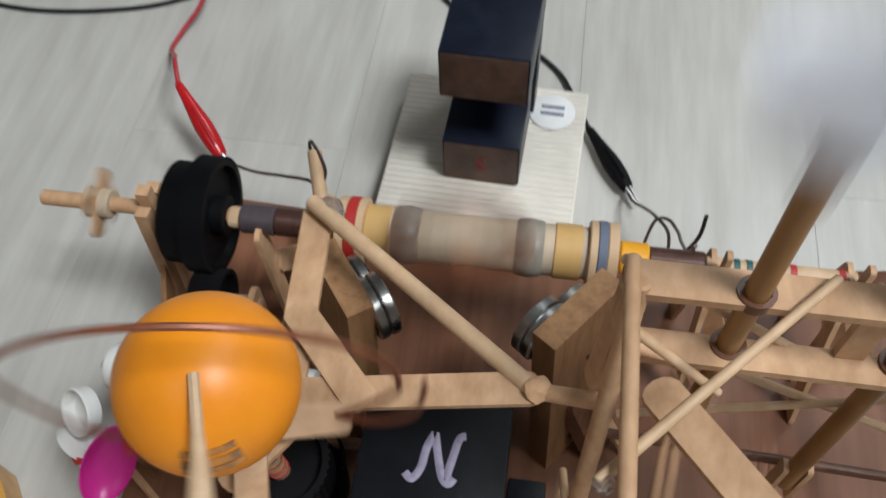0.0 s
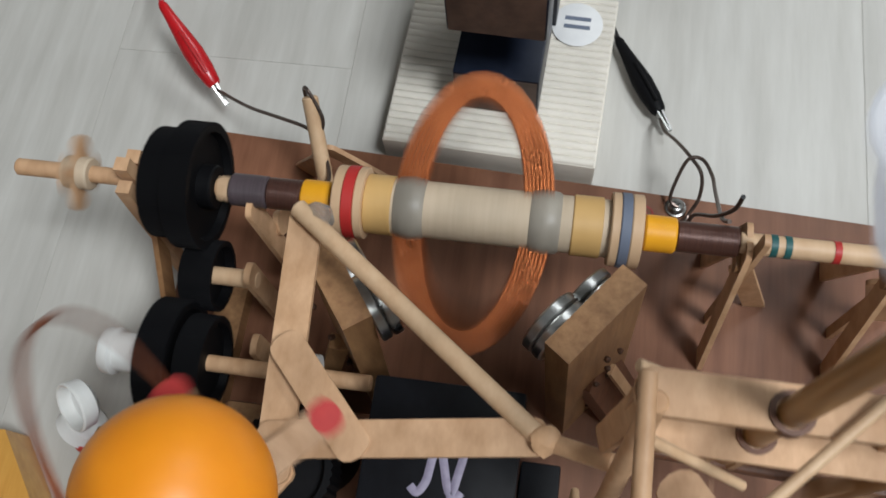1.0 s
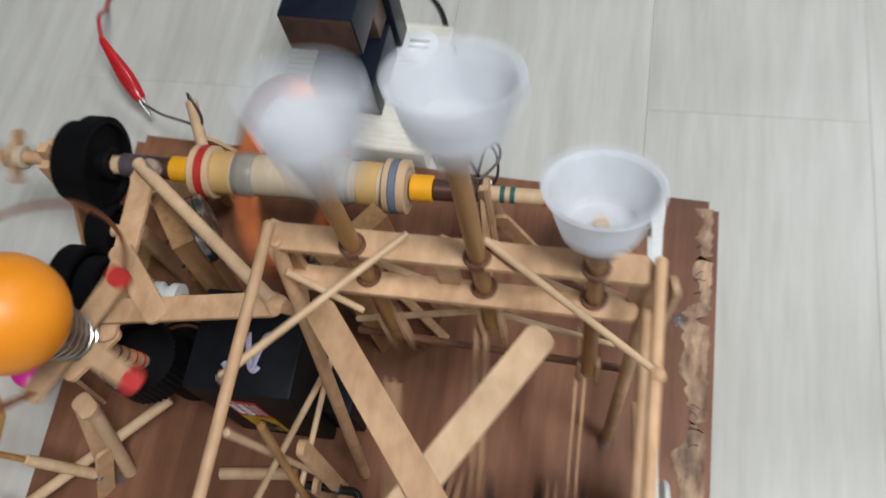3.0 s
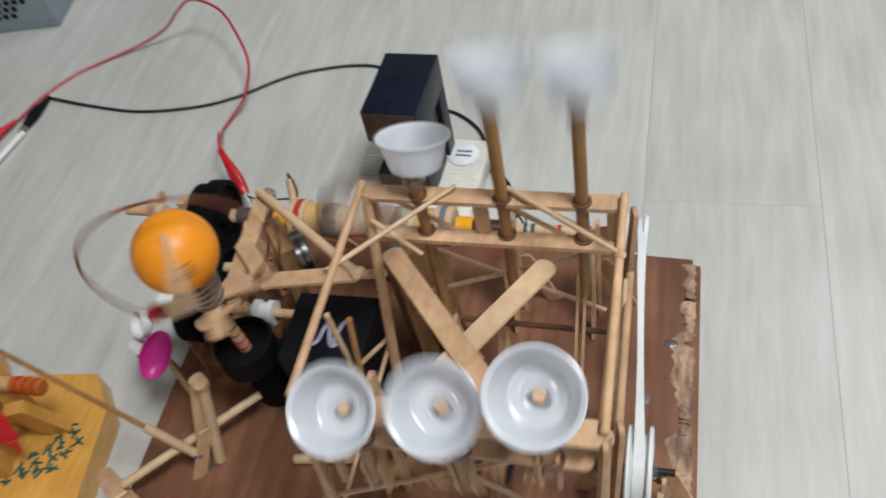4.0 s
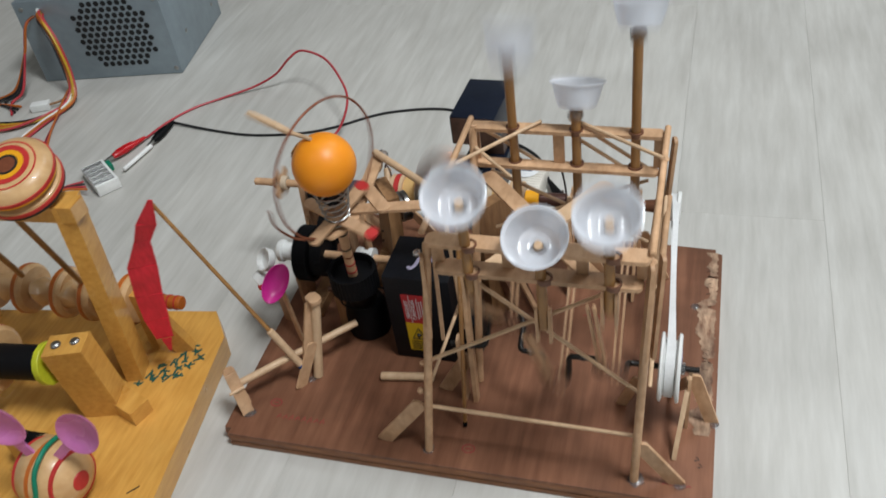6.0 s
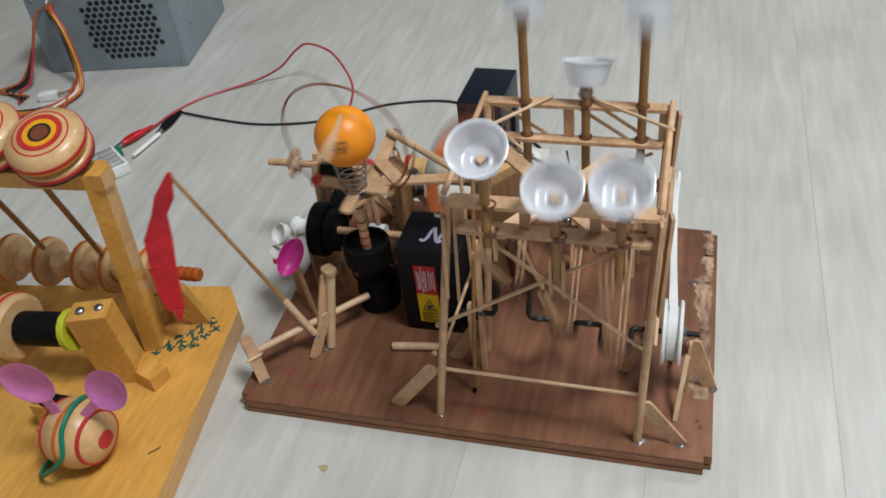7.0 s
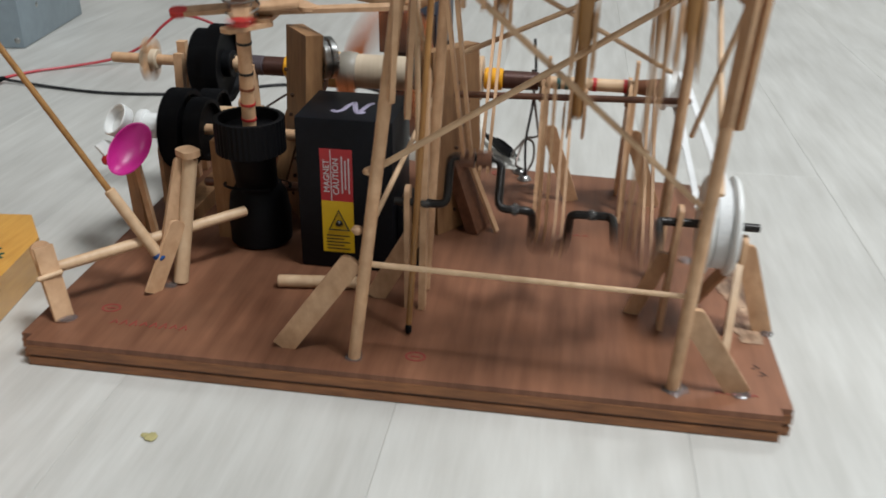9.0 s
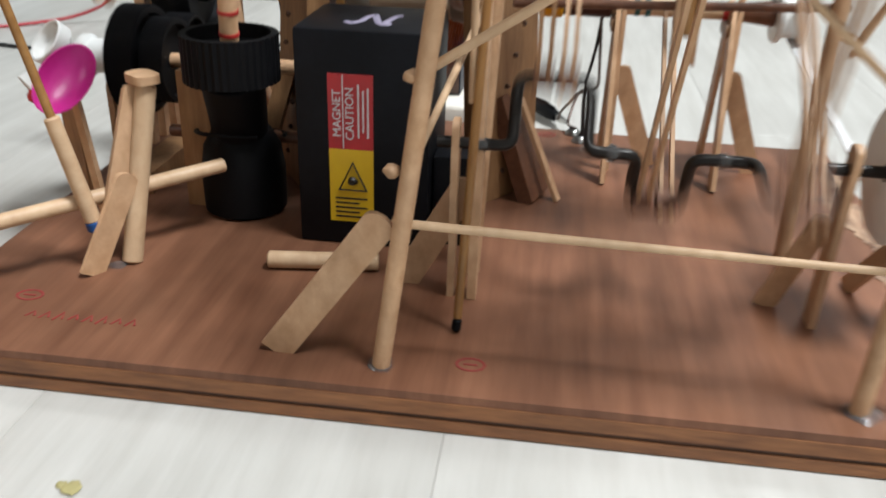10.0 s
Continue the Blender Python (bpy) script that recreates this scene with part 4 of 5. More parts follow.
def build_magnet_box():
    b = thing("magnet_box", (0.13, 0.1, T), "matt black upright box with a red and yellow warning label", "magnet box")
    x0, x1, y0, y1, z1 = 0.1035, 0.1515, 0.089, 0.134, 0.0925
    body = part("body", block(x0, x1, y0, y1, T, z1), M_BOX, b, bevel=0.0016)
    part("side_block", block(x1 + 0.0005, x1 + 0.0145, y0 + 0.006, y0 + 0.03, T, T + 0.035), M_BOX, b, bevel=0.0012)
    part("stop_dowel", tube((0.0985, 0.0655, T + 0.0032), (0.137, 0.0705, T + 0.0032), 0.0031), M_PALE, b, "pale birch dowel glued in front")
    lx0, lx1 = 0.1155, 0.1315
    lab = part("label_red", block(lx0, lx1, y0 - 0.0003, y0 - 0.00005, 0.0505, 0.0775), M_LBLRED, b, "red warning label half")
    laby = part("label_yellow", block(lx0, lx1, y0 - 0.0003, y0 - 0.00005, 0.0225, 0.0504), M_LBLYEL, b, "yellow warning label half")
    side = Matrix.Translation((0, y0 - 0.0005, 0)) @ pose(0, 0, 0, 90)
    turn = pose(0, 0, 0, 0, 0, 90)
    letters("MAGNET", 0.0042, Matrix.Translation((lx0 + 0.0032, y0 - 0.0005, 0.0635)) @ pose(0, 0, 0, 90) @ turn, M_INK, lab)
    letters("CAUTION", 0.0042, Matrix.Translation((lx0 + 0.0078, y0 - 0.0005, 0.0635)) @ pose(0, 0, 0, 90) @ turn, M_INK, lab)
    part("rule", block(lx0 + 0.0051, lx0 + 0.0055, y0 - 0.0005, y0 - 0.0003, 0.0508, 0.0772), M_INK, lab)
    for k, (a, c) in enumerate(((0.06, 0.079), (0.062, 0.077), (0.06, 0.078))):
        part("print_line", block(lx0 + 0.0105 + k * 0.0017, lx0 + 0.0111 + k * 0.0017, y0 - 0.0005, y0 - 0.0003, a - 0.005, c - 0.005), M_INK, lab)
    part("triangle", sweep(bmesh.new(), [(x, y0 - 0.0005, z) for x, z in ((lx0 + 0.0035, 0.0350), (lx0 + 0.0135, 0.0350), (lx0 + 0.0085, 0.0455))], 0.0005, 6, closed=True), M_BLKINK, laby, "black warning triangle")
    part("triangle_sign", blob((lx0 + 0.0085, y0 - 0.0005, 0.0385), 0.0018, 1, 3), M_BLKINK, laby)
    for k in range(5):
        z = 0.0242 + 0.0018 * (k % 5)
        part("print_line", block(lx0 + 0.002, lx0 + 0.0138 - 0.003 * (k % 2), y0 - 0.0005, y0 - 0.0003, z, z + 0.0006), M_BLKINK, laby)
    # pale curled stroke painted on the lid
    for pts in (((0.1195, 0.1015), (0.1218, 0.0998), (0.1242, 0.1035), (0.1252, 0.1105), (0.1272, 0.1155)), ((0.1272, 0.1155), (0.1290, 0.1085), (0.1312, 0.1015), (0.1335, 0.0995), (0.1350, 0.1015)), ((0.1325, 0.1005), (0.1338, 0.108), (0.1352, 0.1145), (0.1372, 0.1155))):
        part("painted_letter", sweep(bmesh.new(), smooth_line([(x, y, z1 + 0.0001) for x, y in pts], 5), 0.0013, 6, flat=0.3), M_VIOLET, body, "pale violet curled brush stroke")


# ---- gear train, spindle, pinwheel ----
def build_gear_train():
    p = thing("gear_post", (0.034, 0.16, T), "craft-stick posts holding the black gears", "wooden support")
    for y, z, x in ((0.168, 0.075, 0.0485), (0.147, 0.055, 0.050), (0.125, 0.06, 0.018)):
        part("upright", stick((x, y, T), (x, y, z), 0.0085, 0.0024, (1, 0, 0), (False, True)), M_STICK, p)
    part("cross_piece", bar((0.0255, 0.12, T + 0.0045), (0.0255, 0.18, T + 0.0045), 0.012, 0.009), M_BLOCK, p)
    part("upright_block", bar((0.056, 0.118, T), (0.056, 0.118, 0.068), 0.012, 0.01, (0, 1, 0)), M_BLOCK, p)
    part("base_rail", tube((0.04, 0.125, 0.04), (0.105, 0.127, 0.04), 0.0025), M_BROWN, p)
    part("prop", stick((0.012, 0.15, T), (0.018, 0.122, 0.055), 0.0085, 0.002, (1, 0, 0.3), (False, True)), M_STICK, p)
    pin = thing("idler_gear", (0.03, 0.168, 0.065), "black plastic idler gear between two larger gears", "gear", "black gears")
    part("wheel", gear((0.0245, 0.168, 0.065), (1, 0, 0), 0.0132, 0.012, 34), M_BLACK, pin)
    part("axle", tube((0.022, 0.168, 0.065), (0.05, 0.168, 0.0655), 0.0034), M_PALE, pin)
    MOVES.append((pin, lambda: [(t, pose(0.03, 0.168, 0.065, -60 * t * FPS)) for t in key_rows()]))
    g2 = thing("pinwheel_gear", (0.02, 0.1355, 0.066), "black gear turning a pinwheel of white caps and a magenta spoon", "pinwheel", "black gears")
    part("wheel", gear((0.0205, 0.1355, 0.066), (1, 0, 0), 0.0215, 0.011, 54), M_BLACK, g2, "black plastic spur gear")
    part("second_wheel", gear((0.0325, 0.1355, 0.066), (1, 0, 0), 0.0170, 0.0095, 44), M_BLACK, g2, "black plastic spur gear")
    part("axle", tube((-0.002, 0.1355, 0.066), (0.098, 0.1355, 0.066), 0.003), M_STICK, g2)
    part("spacer_spool", lathe([(0.003, 0), (0.0078, 0), (0.0078, 0.003), (0.006, 0.004), (0.006, 0.008), (0.0078, 0.009), (0.0078, 0.013), (0.003, 0.013)], (0.066, 0.1355, 0.066), (1, 0, 0), 24), M_WHITE, g2, "white plastic spool")
    part("end_spool", lathe([(0, 0), (0.0078, 0), (0.0086, 0.001), (0.0086, 0.004), (0.007, 0.005), (0.007, 0.012), (0.0086, 0.013), (0.0086, 0.017), (0, 0.017)], (0.001, 0.1355, 0.066), (1, 0, 0), 24), M_WHITE, g2, "white plastic spool")
    part("ring", lathe([(0.006, 0), (0.0076, 0), (0.0076, 0.0015), (0.006, 0.0015)], (0.0175, 0.1355, 0.066), (1, 0, 0), 24), M_STEEL, g2)
    MOVES.append((g2, lambda: [(t, pose(0.02, 0.1355, 0.066, 38 * t * FPS)) for t in key_rows()]))
    pw = thing("spoon_pinwheel", (0.01, 0.106, 0.066), "little pinwheel of white caps and a magenta spoon bowl", "pinwheel")
    part("post", stick((0.006, 0.113, T), (0.0085, 0.106, 0.066), 0.0085, 0.0022, (0.4, 1, 0), (False, True)), M_BLOCK, pw)
    part("post", stick((0.025, 0.093, T), (0.012, 0.105, 0.06), 0.004, 0.002, (0.4, 1, 0), (False, True)), M_STICK, pw)
    bowl = lathe([(0, -0.0032), (0.004, -0.003), (0.0075, -0.0015), (0.0092, 0.0012), (0.0095, 0.0016), (0.009, 0.0018), (0.0072, -0.0006), (0.004, -0.002), (0, -0.0023)], (0, 0, 0), (0, 0, 1), 28)
    bmesh.ops.transform(bowl, verts=bowl.verts, matrix=Matrix.Translation((0.0125, 0.0995, 0.0655)) @ Matrix((Vector((0.83, 0.18, -0.55)), Vector((0.25, 0.75, 0.61)), Vector((0.53, -0.63, 0.57)))).transposed().to_4x4() @ Matrix.Diagonal((0.95, 1.65, 1, 1)))
    part("spoon_bowl", bowl, M_PINK, pw, "magenta plastic spoon bowl")
    for c, d in (((0.0035, 0.1165, 0.0725), (-0.5, -0.6, 0.6)), ((-0.001, 0.112, 0.06), (-0.6, -0.6, -0.5))):
        part("cap", lathe([(0, 0), (0.006, 0), (0.0085, 0.002), (0.009, 0.007), (0.0085, 0.0075), (0.0078, 0.0072), (0.0074, 0.003), (0, 0.002)], c, d, 28), M_WHITE, pw, "white plastic bottle cap")
    part("red_peg", blob((-0.002, 0.103, 0.058), 0.0034, 1, 9), M_RED, pw)


SP_BASE, SP_TOP = Vector((0.0772, 0.1005, 0.080)), Vector((0.0850, 0.0850, 0.1875))


def build_spinner():
    # vertical bevel stack that carries the spindle
    vg = thing("bevel_gear_stack", (0.0735, 0.1165, T), "stack of black plastic wheels carrying the upright spindle", "gear stack", "black gears")
    c, foot = Vector((0.0768, 0.1015, 0.0035)), Vector((0.0735, 0.1155, 0))
    part("top_wheel", gear(c + Vector((0, 0, 0.066)), (0, 0, 1), 0.0175, 0.017, 40, depth=0.03), M_BLACK, vg, "black ribbed plastic wheel")
    part("neck", tube(foot + Vector((0, 0, 0.042)), c + Vector((0, 0, 0.068)), 0.0105, 0.0118, 32), M_BLACK, vg)
    part("bottom_wheel", lathe([(0, 0.0135), (0.015, 0.0135), (0.0162, 0.0145), (0.0165, 0.03), (0.0150, 0.040), (0.0115, 0.046), (0, 0.047)], foot, (0, 0, 1), 40), M_BLACK, vg)
    part("hoop", wire([foot + Vector((0.0172 * math.cos(a), 0.0172 * math.sin(a), 0.0445 - 0.004 * math.sin(a))) for a in [0.6 * k for k in range(10)]], 0.0008), M_BLACK, vg)
    # the spindle itself, modelled upright then tilted
    tilt = (SP_TOP - SP_BASE).to_track_quat("Z", "Y").to_matrix().to_4x4()
    H = (SP_TOP - SP_BASE).length
    sp = thing("ball_spindle", (0, 0, 0), "whirling spindle with an orange ball, coiled spring and wire arms", "spindle")
    part("shaft", tube((0, 0, -0.002), (0, 0, 0.062), 0.0034), M_STICK, sp)
    for z, m in ((0.006, M_RED), (0.014, M_RED), (0.03, M_BLKINK), (0.022, M_BAND), (0.045, M_BLKINK)):
        part("band", lathe([(0.003, 0), (0.0037, 0), (0.0037, 0.0012), (0.003, 0.0012)], (0, 0, z), (0, 0, 1), 18), m, sp)
    part("spring", sweep(bmesh.new(), [((0.0075 + a * 0.00006) * math.cos(a * 0.52), (0.0075 + a * 0.00006) * math.sin(a * 0.52), 0.058 + a * 0.00046) for a in range(73)], 0.0006, 6), M_STEEL, sp, "thin coiled steel spring")
    ball = lathe([(0.02 * math.sin(math.pi * k / 24), -0.02 * math.cos(math.pi * k / 24)) for k in range(25)], (0, 0, H), (0, 0, 1), 48)
    ball = part("ball", ball, M_BALL, sp, "orange celluloid table tennis ball with a smudged print")
    for k in range(3):
        pts = [Vector((math.cos(a) * math.cos(e), math.sin(a) * math.cos(e), math.sin(e))) * 0.02005 + Vector((0, 0, H)) for a in [-0.32 + 0.08 * j for j in range(9)] for e in [0.55 - 0.14 * k]]
        part("smudge", sweep(bmesh.new(), pts, 0.0011 if k != 1 else 0.0014, 6, flat=0.25), M_SMUDGE, ball)
    # twig laid over the ball, stick arms below it, wire hoop round it
    part("twig", sweep(bmesh.new(), smooth_line([(0.004, 0.001, H + 0.0205), (0.02, 0.0, H + 0.020), (0.036, -0.001, H + 0.022), (0.052, -0.001, H + 0.025)], 4), [0.0012, 0.0012, 0.0013, 0.0013, 0.0016, 0.0022, 0.0024, 0.0024, 0.0024, 0.0024, 0.0022, 0.002, 0.001], 8), M_PALE, sp, "pale pointed twig")
    part("arm", stick((-0.030, 0.004, 0.060), (0.026, -0.002, 0.064), 0.0085, 0.002), M_STICK, sp)
    part("arm", stick((-0.004, -0.030, 0.066), (0.003, 0.028, 0.062), 0.0085, 0.002), M_STICK, sp)
    for a, b in (((-0.0315, 0.004, 0.060), (-0.0235, 0.003, 0.0605)), ((-0.0042, -0.031, 0.0662), (-0.003, -0.023, 0.0656))):
        part("red_tip", stick(a, b, 0.009, 0.0024), M_RED, sp, "red painted stick end")
    part("knuckle", blob((0, 0, 0.061), 0.007, 0.7, 12), M_GLUE, sp)
    part("wire_hoop", wire([(-y, x, z) for x, y, z in ((-0.026, 0.003, 0.061), (-0.037, 0.006, 0.078), (-0.042, 0.008, 0.1), (-0.040, 0.007, 0.122), (-0.029, 0.004, 0.141), (-0.010, 0.0, 0.151), (0.012, -0.004, 0.149), (0.030, -0.007, 0.136), (0.039, -0.008, 0.116), (0.040, -0.007, 0.094), (0.034, -0.004, 0.076), (0.024, -0.002, 0.064))], 0.0008), M_BAND, sp, "springy rust-brown wire hoop")
    part("wire_arm", wire([(-y, x, z) for x, y, z in ((0.024, -0.002, 0.064), (0.034, -0.008, 0.072), (0.043, -0.012, 0.09), (0.046, -0.010, 0.108))], 0.0008), M_BAND, sp, "bent rust-brown wire")

    def rows():
        ts = (0, 0.5, 1.0, 1.5, 2.0, 3.5, 4.0, 4.5, 5.0, 5.5, 6.0, 7.5, 8.0, 8.5, 10.0)
        az = (-95, 22, 205, 0, 160, -60, -80, 172, 190, 95, 140, 128, 150, 130, 100)
        turn, out = [], 0.0
        for k, a in enumerate(az):
            if k:
                aim = turn[-1] + 450 * (ts[k] - ts[k - 1])
                a += 360 * round((aim - a) / 360)
            turn.append(a)
        return [(t, Matrix.Translation(SP_BASE) @ tilt @ pose(0, 0, 0, 0, 0, float(np.interp(t, ts, turn)))) for t in key_rows()]
    MOVES.append((sp, rows))
    # flat frame of sticks that steadies the spindle
    fr = thing("spindle_frame", (0.11, 0.13, 0.137), "flat bracket of craft sticks and a dowel above the gears", "wooden bracket")
    z = 0.1375
    part("long_stick", stick((0.0835, 0.1035, z), (0.158, 0.1135, z + 0.004), 0.0095, 0.002), M_STICK, fr)
    part("side_stick", stick((0.089, 0.093, z - 0.0022), (0.0835, 0.170, z - 0.0022), 0.0095, 0.002), M_STICK, fr)
    part("brace_stick", stick((0.085, 0.131, z + 0.0022), (0.1115, 0.1025, z + 0.0022), 0.0095, 0.002), M_STICK, fr)
    part("dowel", tube((0.0815, 0.1685, z + 0.002), (0.1575, 0.1115, z + 0.0045), 0.0027), M_PALE, fr)
    part("knot", blob((0.157, 0.1125, z + 0.006), 0.004, 0.7, 31), M_STICK, fr)
    part("glue", blob((0.088, 0.166, z + 0.002), 0.0045, 0.6, 32), M_GLUE, fr)
    part("post", stick((0.0835, 0.1665, 0.126), (0.0835, 0.1665, z - 0.003), 0.007, 0.003, (1, 0, 0), (False, False)), M_STICK, fr)
    part("tower_tie", tube((0.157, 0.1125, z + 0.004), (0.1735, 0.108, 0.15), 0.0024), M_STICK, fr)
    part("spindle_bearing", stick((0.077, 0.078, z - 0.004), (0.092, 0.1, z - 0.004), 0.0085, 0.002), M_STICK, fr)


# ---- flag pole on its rocking dowel ----
def build_flag():
    s1 = thing("dowel_stand", (0.011, 0.021, T), "low stand of two craft sticks with a peg", "wooden stand", "dowel stands")
    part("upright", stick((0.0125, 0.0195, T), (0.0045, 0.026, 0.046), 0.0085, 0.0022, (0.75, -0.6, 0), (False, False)), M_STICK, s1)
    part("upright", stick((0.007, 0.0265, T), (-0.0015, 0.032, 0.045), 0.0085, 0.0022, (0.75, -0.6, 0), (False, True)), M_STICK, s1)
    part("peg", tube((0.004, 0.018, 0.033), (0.012, 0.026, 0.034), 0.0012), M_PALE, s1)
    s2 = thing("dowel_stand", (0.0485, 0.06, T), "upright dowel stand with a stick prop and rounded top", "wooden stand", "dowel stands")
    part("post", tube((0.0505, 0.0605, T), (0.0545, 0.079, 0.072), 0.0036), M_PALE, s2)
    part("cheek", stick((0.0465, 0.061, 0.03), (0.051, 0.080, 0.072), 0.0095, 0.0024, (0.6, -0.6, 0)), M_STICK, s2)
    part("cap", stick((0.0485, 0.0825, 0.0745), (0.0585, 0.0755, 0.0745), 0.009, 0.003), M_STICK, s2)
    part("prop", stick((0.0415, 0.0485, T), (0.0515, 0.0645, 0.045), 0.0085, 0.002, (0.8, -0.5, 0), (False, True)), M_STICK, s2)
    ax = thing("rocker_dowel", (0.033, 0.055, 0.034), "pale birch dowel lying across two stick stands", "dowel")
    part("dowel", tube((0.005, 0.0265, 0.034), (0.074, 0.094, 0.039), 0.0027), M_PALE, ax)
    # pole, modelled along +x then raised
    pl = thing("flag_pole", (0.0395, 0.0605, 0.0365), "leaning wooden pole with a drooping red ribbon flag", "flag")
    o = Vector((0.0395, 0.0605, 0.0365))
    part("grip", tube(o + Vector((-0.0065, 0.0055, 0)), o + Vector((0.031, 0.0055, 0)), 0.0028, 0.0026), M_PALE, pl)
    part("blue_end", tube(o + Vector((-0.0098, 0.0055, 0)), o + Vector((-0.006, 0.0055, 0)), 0.0029), M_BLUE, pl, "blue painted end")
    part("skewer", tube(o + Vector((0.030, 0.0055, 0)), o + Vector((0.154, 0.0055, 0.0)), 0.0015, 0.0013), M_ROD, pl)
    # the ribbon hangs straight down whatever the lean, in short folded lengths
    rib = thing("ribbon_flag", (0, 0, 0), "narrow red ribbon flag hanging from the pole", "flag")
    folds = ((0.002, 0.004, -0.008, -0.016, 0.003, 0.013, 0.2), (-0.008, -0.0158, -0.016, -0.03, 0.0135, 0.0105, 0.5), (-0.016, -0.03, -0.024, -0.052, 0.0105, 0.0195, 0.3), (-0.024, -0.052, -0.0285, -0.078, 0.0195, 0.0185, 0.1), (-0.0285, -0.078, -0.0303, -0.101, 0.0185, 0.017, 0.0), (-0.0303, -0.101, -0.0295, -0.118, 0.017, 0.0125, -0.15))
    for k, (x0, z0, x1, z1, w0, w1, tw) in enumerate(folds):
        part("ribbon_fold", bar((x0, -0.002 - 0.001 * k, z0), (x1, -0.003 - 0.001 * k, z1), w0, 0.0006, (0.55 + tw, -1, 0.1), w1 / w0), M_FLAG, rib)
    part("frayed_end", bar((-0.0275, -0.009, -0.1175), (-0.0285, -0.009, -0.130), 0.007, 0.0005, (0.5, -1, 0.1), 0.25), M_FLAG, rib)

    def lean(t):
        return float(np.interp(t, (0, 2.0, 3.5, 4.0, 4.3, 4.5, 4.8, 5.0, 5.2, 5.4, 5.5, 5.6, 5.8, 6.0, 6.2, 6.5, 6.85, 7.3, 7.4, 7.5, 7.7, 7.8, 7.9, 8.0, 8.1, 8.3, 8.4, 8.5, 8.6, 9.0, 9.3, 9.5, 10.0), (64, 64, 62, 60, 79, 66, 60, 81, 68, 57, 58, 66, 77, 66, 57, 78, 57, 76, 70, 60, 58, 64, 74, 76, 70, 62, 65, 71, 78, 60, 75, 66, 77)))

    def m(t):
        return Matrix.Translation(o) @ pose(0, 0, 0, 0, 0, 185) @ pose(0, 0, 0, 0, -lean(t), 0)
    MOVES.append((pl, lambda: [(t, m(t)) for t in key_rows(3)]))
    MOVES.append((rib, lambda: [(t, Matrix.Translation((m(t) @ Matrix.Translation((0.153, 0.0055, 0))).translation)) for t in key_rows(3)]))


# ---- leads and clips ----
def clip(name, label, p, q, sleeve, metal_first=True):
    """A crocodile clip: sleeve from p to q, steel jaws beyond p."""
    p, q = Vector(p), Vector(q)
    d = (q - p).normalized()
    L = (q - p).length
    e = thing(name, p, label, "crocodile clip", "crocodile clips")
    part("sleeve", sweep(bmesh.new(), [p.lerp(q, f) for f in (0, 0.04, 0.2, 0.4, 0.55, 0.8, 0.96, 1)], [0.0028, 0.0036, 0.0046, 0.0049, 0.0042, 0.0028, 0.0022, 0.0014], 16, flat=0.85), sleeve, e)
    side = d.cross(Vector((0, 0, 1))).normalized()
    for s in (-1, 1):
        part("jaw", bar(p + side * 0.0012 * s + d * 0.002, p - d * 0.0105 + side * 0.0005 * s, 0.0042, 0.0009, side, 0.5), M_STEEL, e)
    part("ridge", sweep(bmesh.new(), [p.lerp(q, 0.1) + Vector((0, 0, 0.0042)), p.lerp(q, 0.35) + Vector((0, 0, 0.0048)), p.lerp(q, 0.6) + Vector((0, 0, 0.0038))], 0.0008, 6), sleeve, e)
    return e


def lead(name, label, pts, r, material):
    e = thing(name, pts[0], label, "cable", "test leads")
    part("insulation", wire(pts, r, 8, 8), material, e)
    return e


